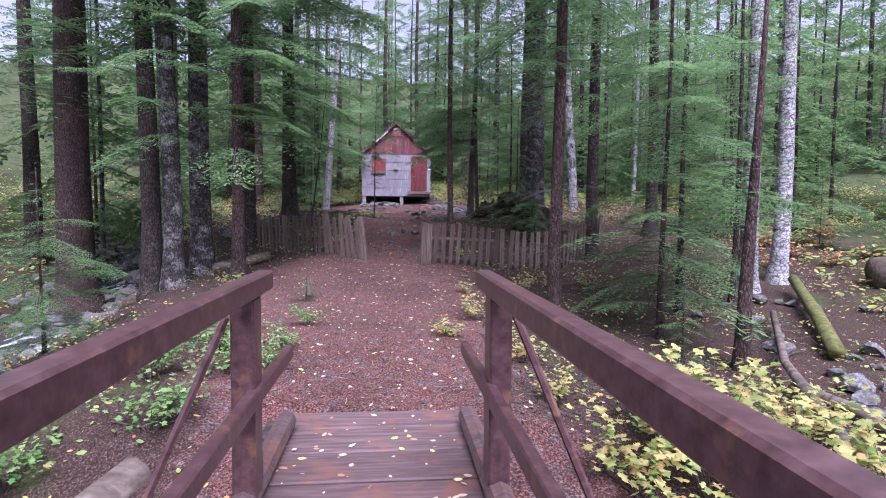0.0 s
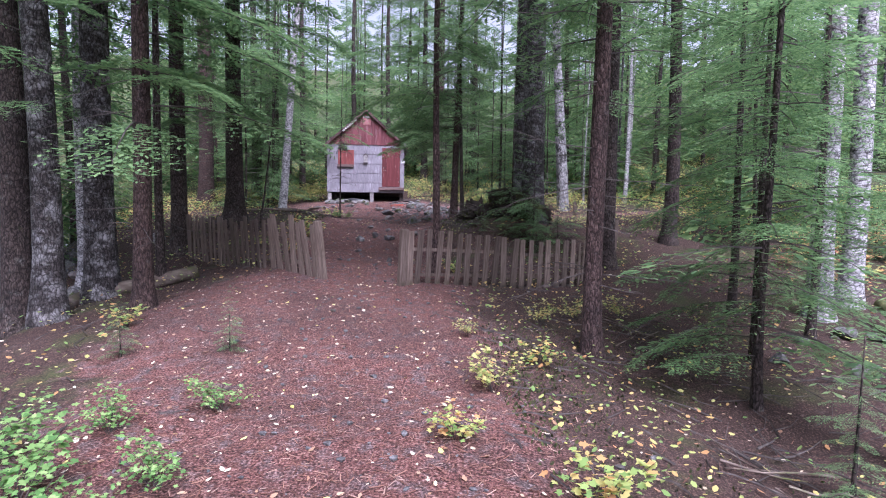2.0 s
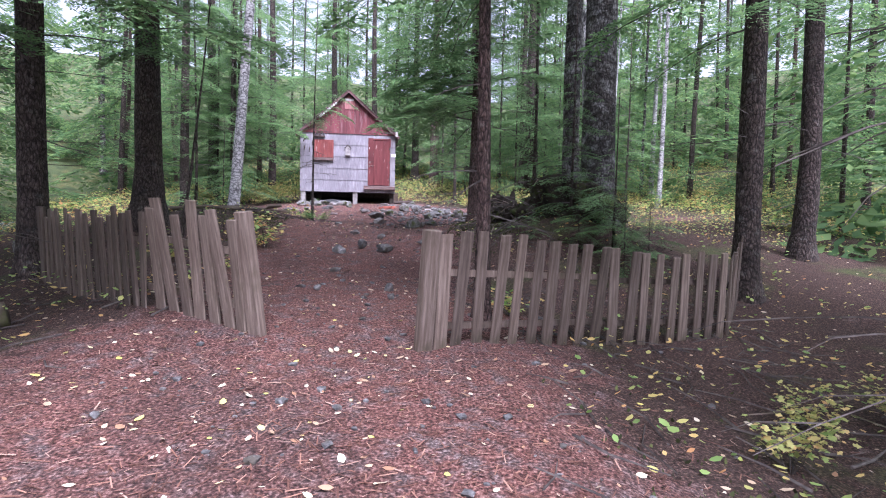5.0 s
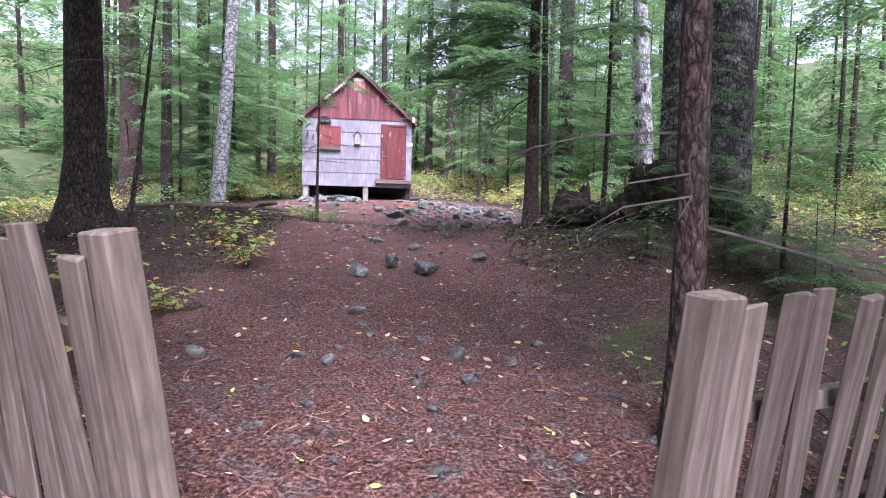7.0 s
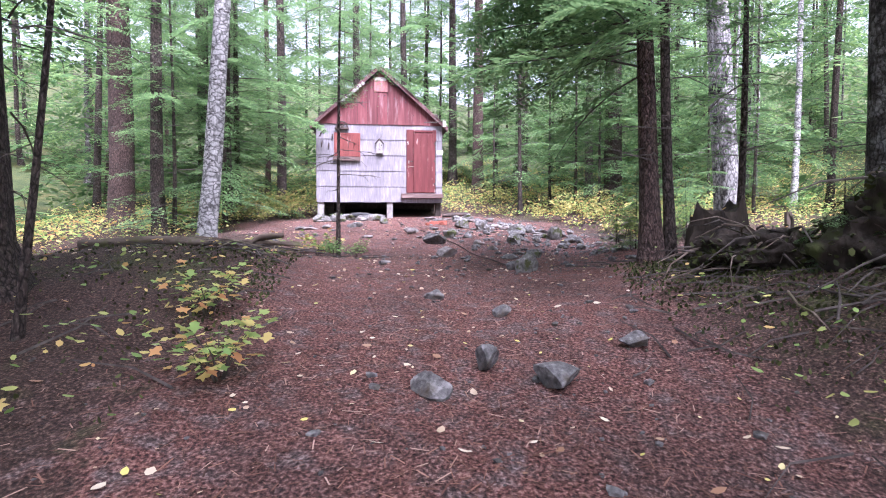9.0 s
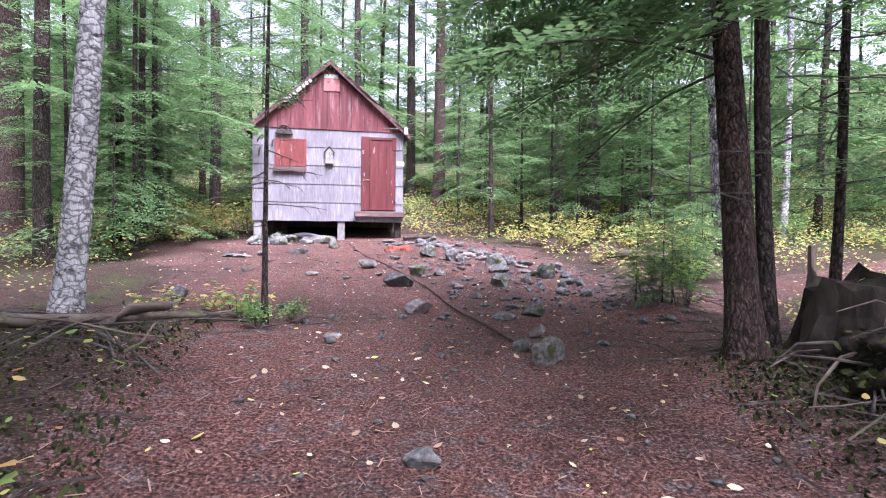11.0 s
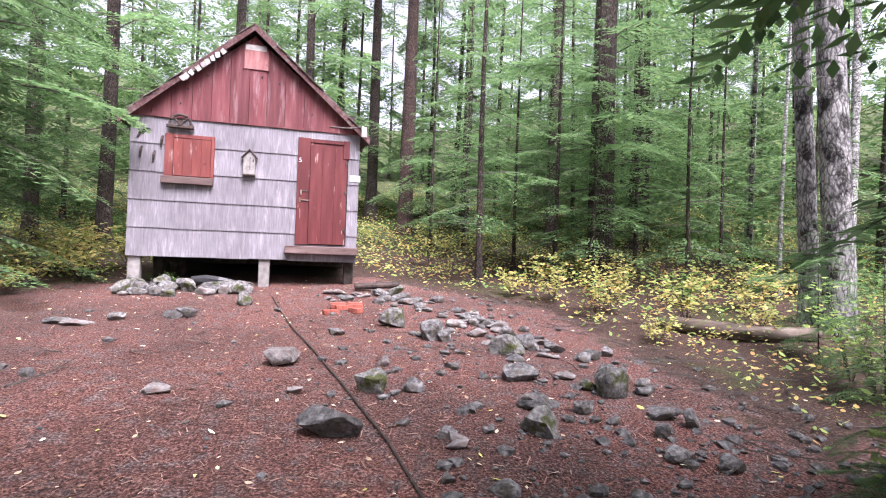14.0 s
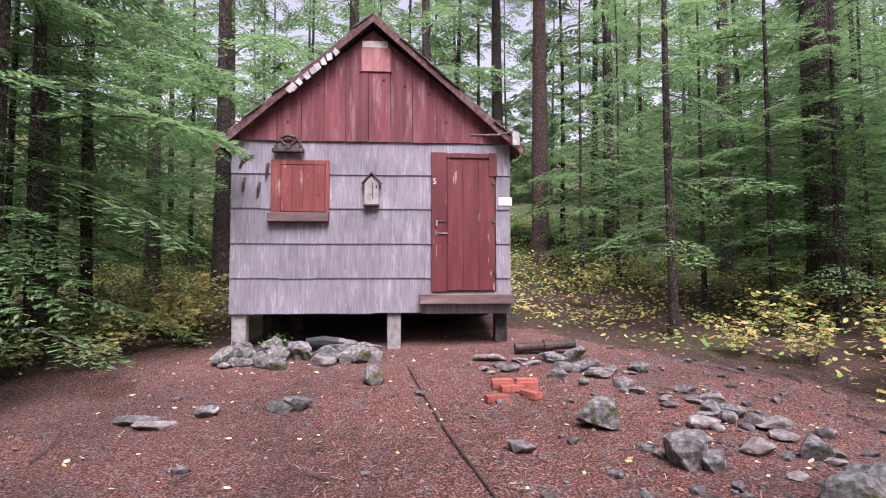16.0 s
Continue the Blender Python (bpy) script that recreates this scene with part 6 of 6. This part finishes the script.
def brush_pile(x, y, r, count, long, label):
    t = thing("brush_pile", pose(x, y, floor_z(x, y)), label, "brush pile")
    for k in range(count):
        a, o, q = random.uniform(0, 6.28), random.uniform(0, r), random.uniform(0, 6.28)
        cx, cy, L = math.cos(q) * o, math.sin(q) * o, long * random.uniform(0.35, 1)
        pts = []
        for s in (-0.5, -0.15, 0.2, 0.5):
            px, py = cx + math.cos(a + 0.12 * s) * L * s, cy + math.sin(a + 0.12 * s) * L * s
            pts.append((px, py, floor_z(x + px, y + py) - floor_z(x, y) + 0.02 + 0.012 * (k % 6) + random.uniform(0, 0.04)))
        r0 = random.uniform(0.004, 0.011)
        part("stick", tube(pts, [r0, r0 * 0.9, r0 * 0.7, r0 * 0.35], 5, 0.15), random.choice((M_LOG, M_TWIG, M_TWIG)), t)
    return t


random.seed(61)
brush_pile(-4.35, 17.2, 0.5, 22, 1.1, "tangle of dead branches on a mossy hump")
brush_pile(-4.1, 18.4, 0.35, 16, 0.8, "tangle of dead twigs beside the sapling")
brush_pile(1.2, 20.7, 0.6, 18, 1.3, "dead branches lying at the edge of the clearing")
brush_pile(0.25, 16.4, 0.4, 14, 0.6, "dead twigs and roots over the mossy stump mound")
brush_pile(0.6, 15.0, 0.5, 12, 0.6, "dead branches below the stump mound")
brush_pile(2.9, 10.0, 0.8, 20, 1.3, "dead branches beside the fence")
brush_pile(6.3, 4.0, 1.2, 26, 1.8, "driftwood sticks on the creek bank")
brush_pile(5.2, 8.4, 1.0, 22, 1.5, "driftwood sticks on the creek bank")
brush_pile(3.2, 6.6, 0.8, 16, 1.1, "dead branches under the young hemlock")
random.seed(52)
tv, tw = [], bmesh.new()
for k in range(1100):
    y = random.uniform(3.5, 26)
    off = random.choice((-1, 1, 1)) * random.uniform(0.9, 4.6)
    x = lerp_knots(y, CENTRE) + off
    if tread_at(x, y) > 0.6 and k % 6:
        continue
    L, a = random.uniform(0.12, 0.7), random.uniform(0, 6.28)
    prev = None
    for s in range(3):
        px, py = x + math.cos(a + 0.25 * s) * L * s / 2, y + math.sin(a + 0.25 * s) * L * s / 2
        c = Vector((px, py, floor_z(px, py) + 0.012 + 0.02 * s))
        r = 0.007 * (1.2 - 0.35 * s)
        tri = [tw.verts.new(c + Vector(o) * r) for o in ((0, 0, 1), (0.8, 0.5, -0.6), (-0.8, -0.5, -0.6))]
        if prev:
            for j in range(3):
                tw.faces.new((prev[j], prev[(j + 1) % 3], tri[(j + 1) % 3], tri[j]))
        prev = tri
tagged(part("fallen_twigs", tw, M_TWIG), "thin dead twigs strewn over the forest floor", "twigs", kind="stuff")
# moss tufts on the stump mound and banks
verts, faces = [], []
for k in range(13500):
    mx, my, sp = rng.choice(((0.7, 16.8, 0.8), (0.15, 16.5, 0.35), (0.55, 16.5, 0.4), (0.4, 15.2, 0.4), (0.35, 16.1, 0.45), (0.0, 16.9, 0.3), (1.6, 16.2, 0.9), (-5.3, 16.6, 1.2), (1.4, 8.6, 0.9), (-3.0, 15.0, 0.5), (2.0, 5.5, 0.8), (1.35, 7.2, 0.45), (1.0, 6.4, 0.35), (1.5, 8.0, 0.5), (-3.9, 16.6, 0.6), (-3.3, 16.0, 0.4), (-4.3, 17.6, 0.5)))
    x, y = rng.gauss(mx, sp), rng.gauss(my, sp)
    if tread_at(x, y) > 0.5:
        continue
    leaf_fan(verts, faces, (x, y, floor_z(x, y) - 0.005), rng.uniform(0, 360), rng.uniform(25, 80), rng.uniform(-30, 30), rng.uniform(0.018, 0.045), OVAL)
tagged(sheet("moss", verts, faces, M_MOSSLEAF), "dark green moss over the mound", "moss", kind="stuff")
# the stream
wm, wnt, wb = node_mat("stream_water", 0.08)
wb.inputs["Base Color"].default_value = (0.05, 0.06, 0.055, 1)
bump(wnt, wb, noise_tex(wnt, 5, 4), 0.7, 0.05)
bv, bf = [], []
for i in range(44):
    y = 7.6 + i * 0.4
    x = lerp_knots(y, BROOK)
    z = ground_z(x, y) + 0.16
    bv += [(x - 1.3, y, z), (x, y + 0.1, z + 0.01), (x + 1.3, y, z)]
    if i:
        k = 3 * i
        bf += [(k - 3, k - 2, k + 1, k), (k - 2, k - 1, k + 2, k + 1)]
fm, fnt, fb = node_mat("brook_water", 0.12)
foam = ramp(fnt, noise_tex(fnt, 3.5, 6, (1, 0.5, 1)), ((0.56, (0.045, 0.05, 0.045)), (0.66, (0.7, 0.72, 0.73))))
fnt.links.new(foam, fb.inputs["Base Color"])
bump(fnt, fb, noise_tex(fnt, 9, 4), 0.8, 0.04)
tagged(sheet("brook", bv, bf, fm, None, True), "white tumbling brook among boulders", "water", kind="structure")
cv, cf = [], []
line = [(16, 2.0), (10, -0.5), (5, -2.6), (0, -4.0), (-4, -3.2), (-8, 0.2)]
for i in range(51):
    f = i / 10
    k = min(int(f), 4)
    x, y = (line[k][q] + (line[k + 1][q] - line[k][q]) * (f - k) for q in (0, 1))
    w = 1.5 + 0.3 * math.sin(i * 0.9)
    for o in (-w, 0, w):
        cv.append((x + o * 0.3, y + o, floor_z(x, y) + 0.1))
    if i:
        q = 3 * i
        cf += [(q - 3, q - 2, q + 1, q), (q - 2, q - 1, q + 2, q + 1)]
water = sheet("stream", cv, cf, wm, None, True)
tagged(water, "shallow stream under the footbridge", "water", kind="structure")
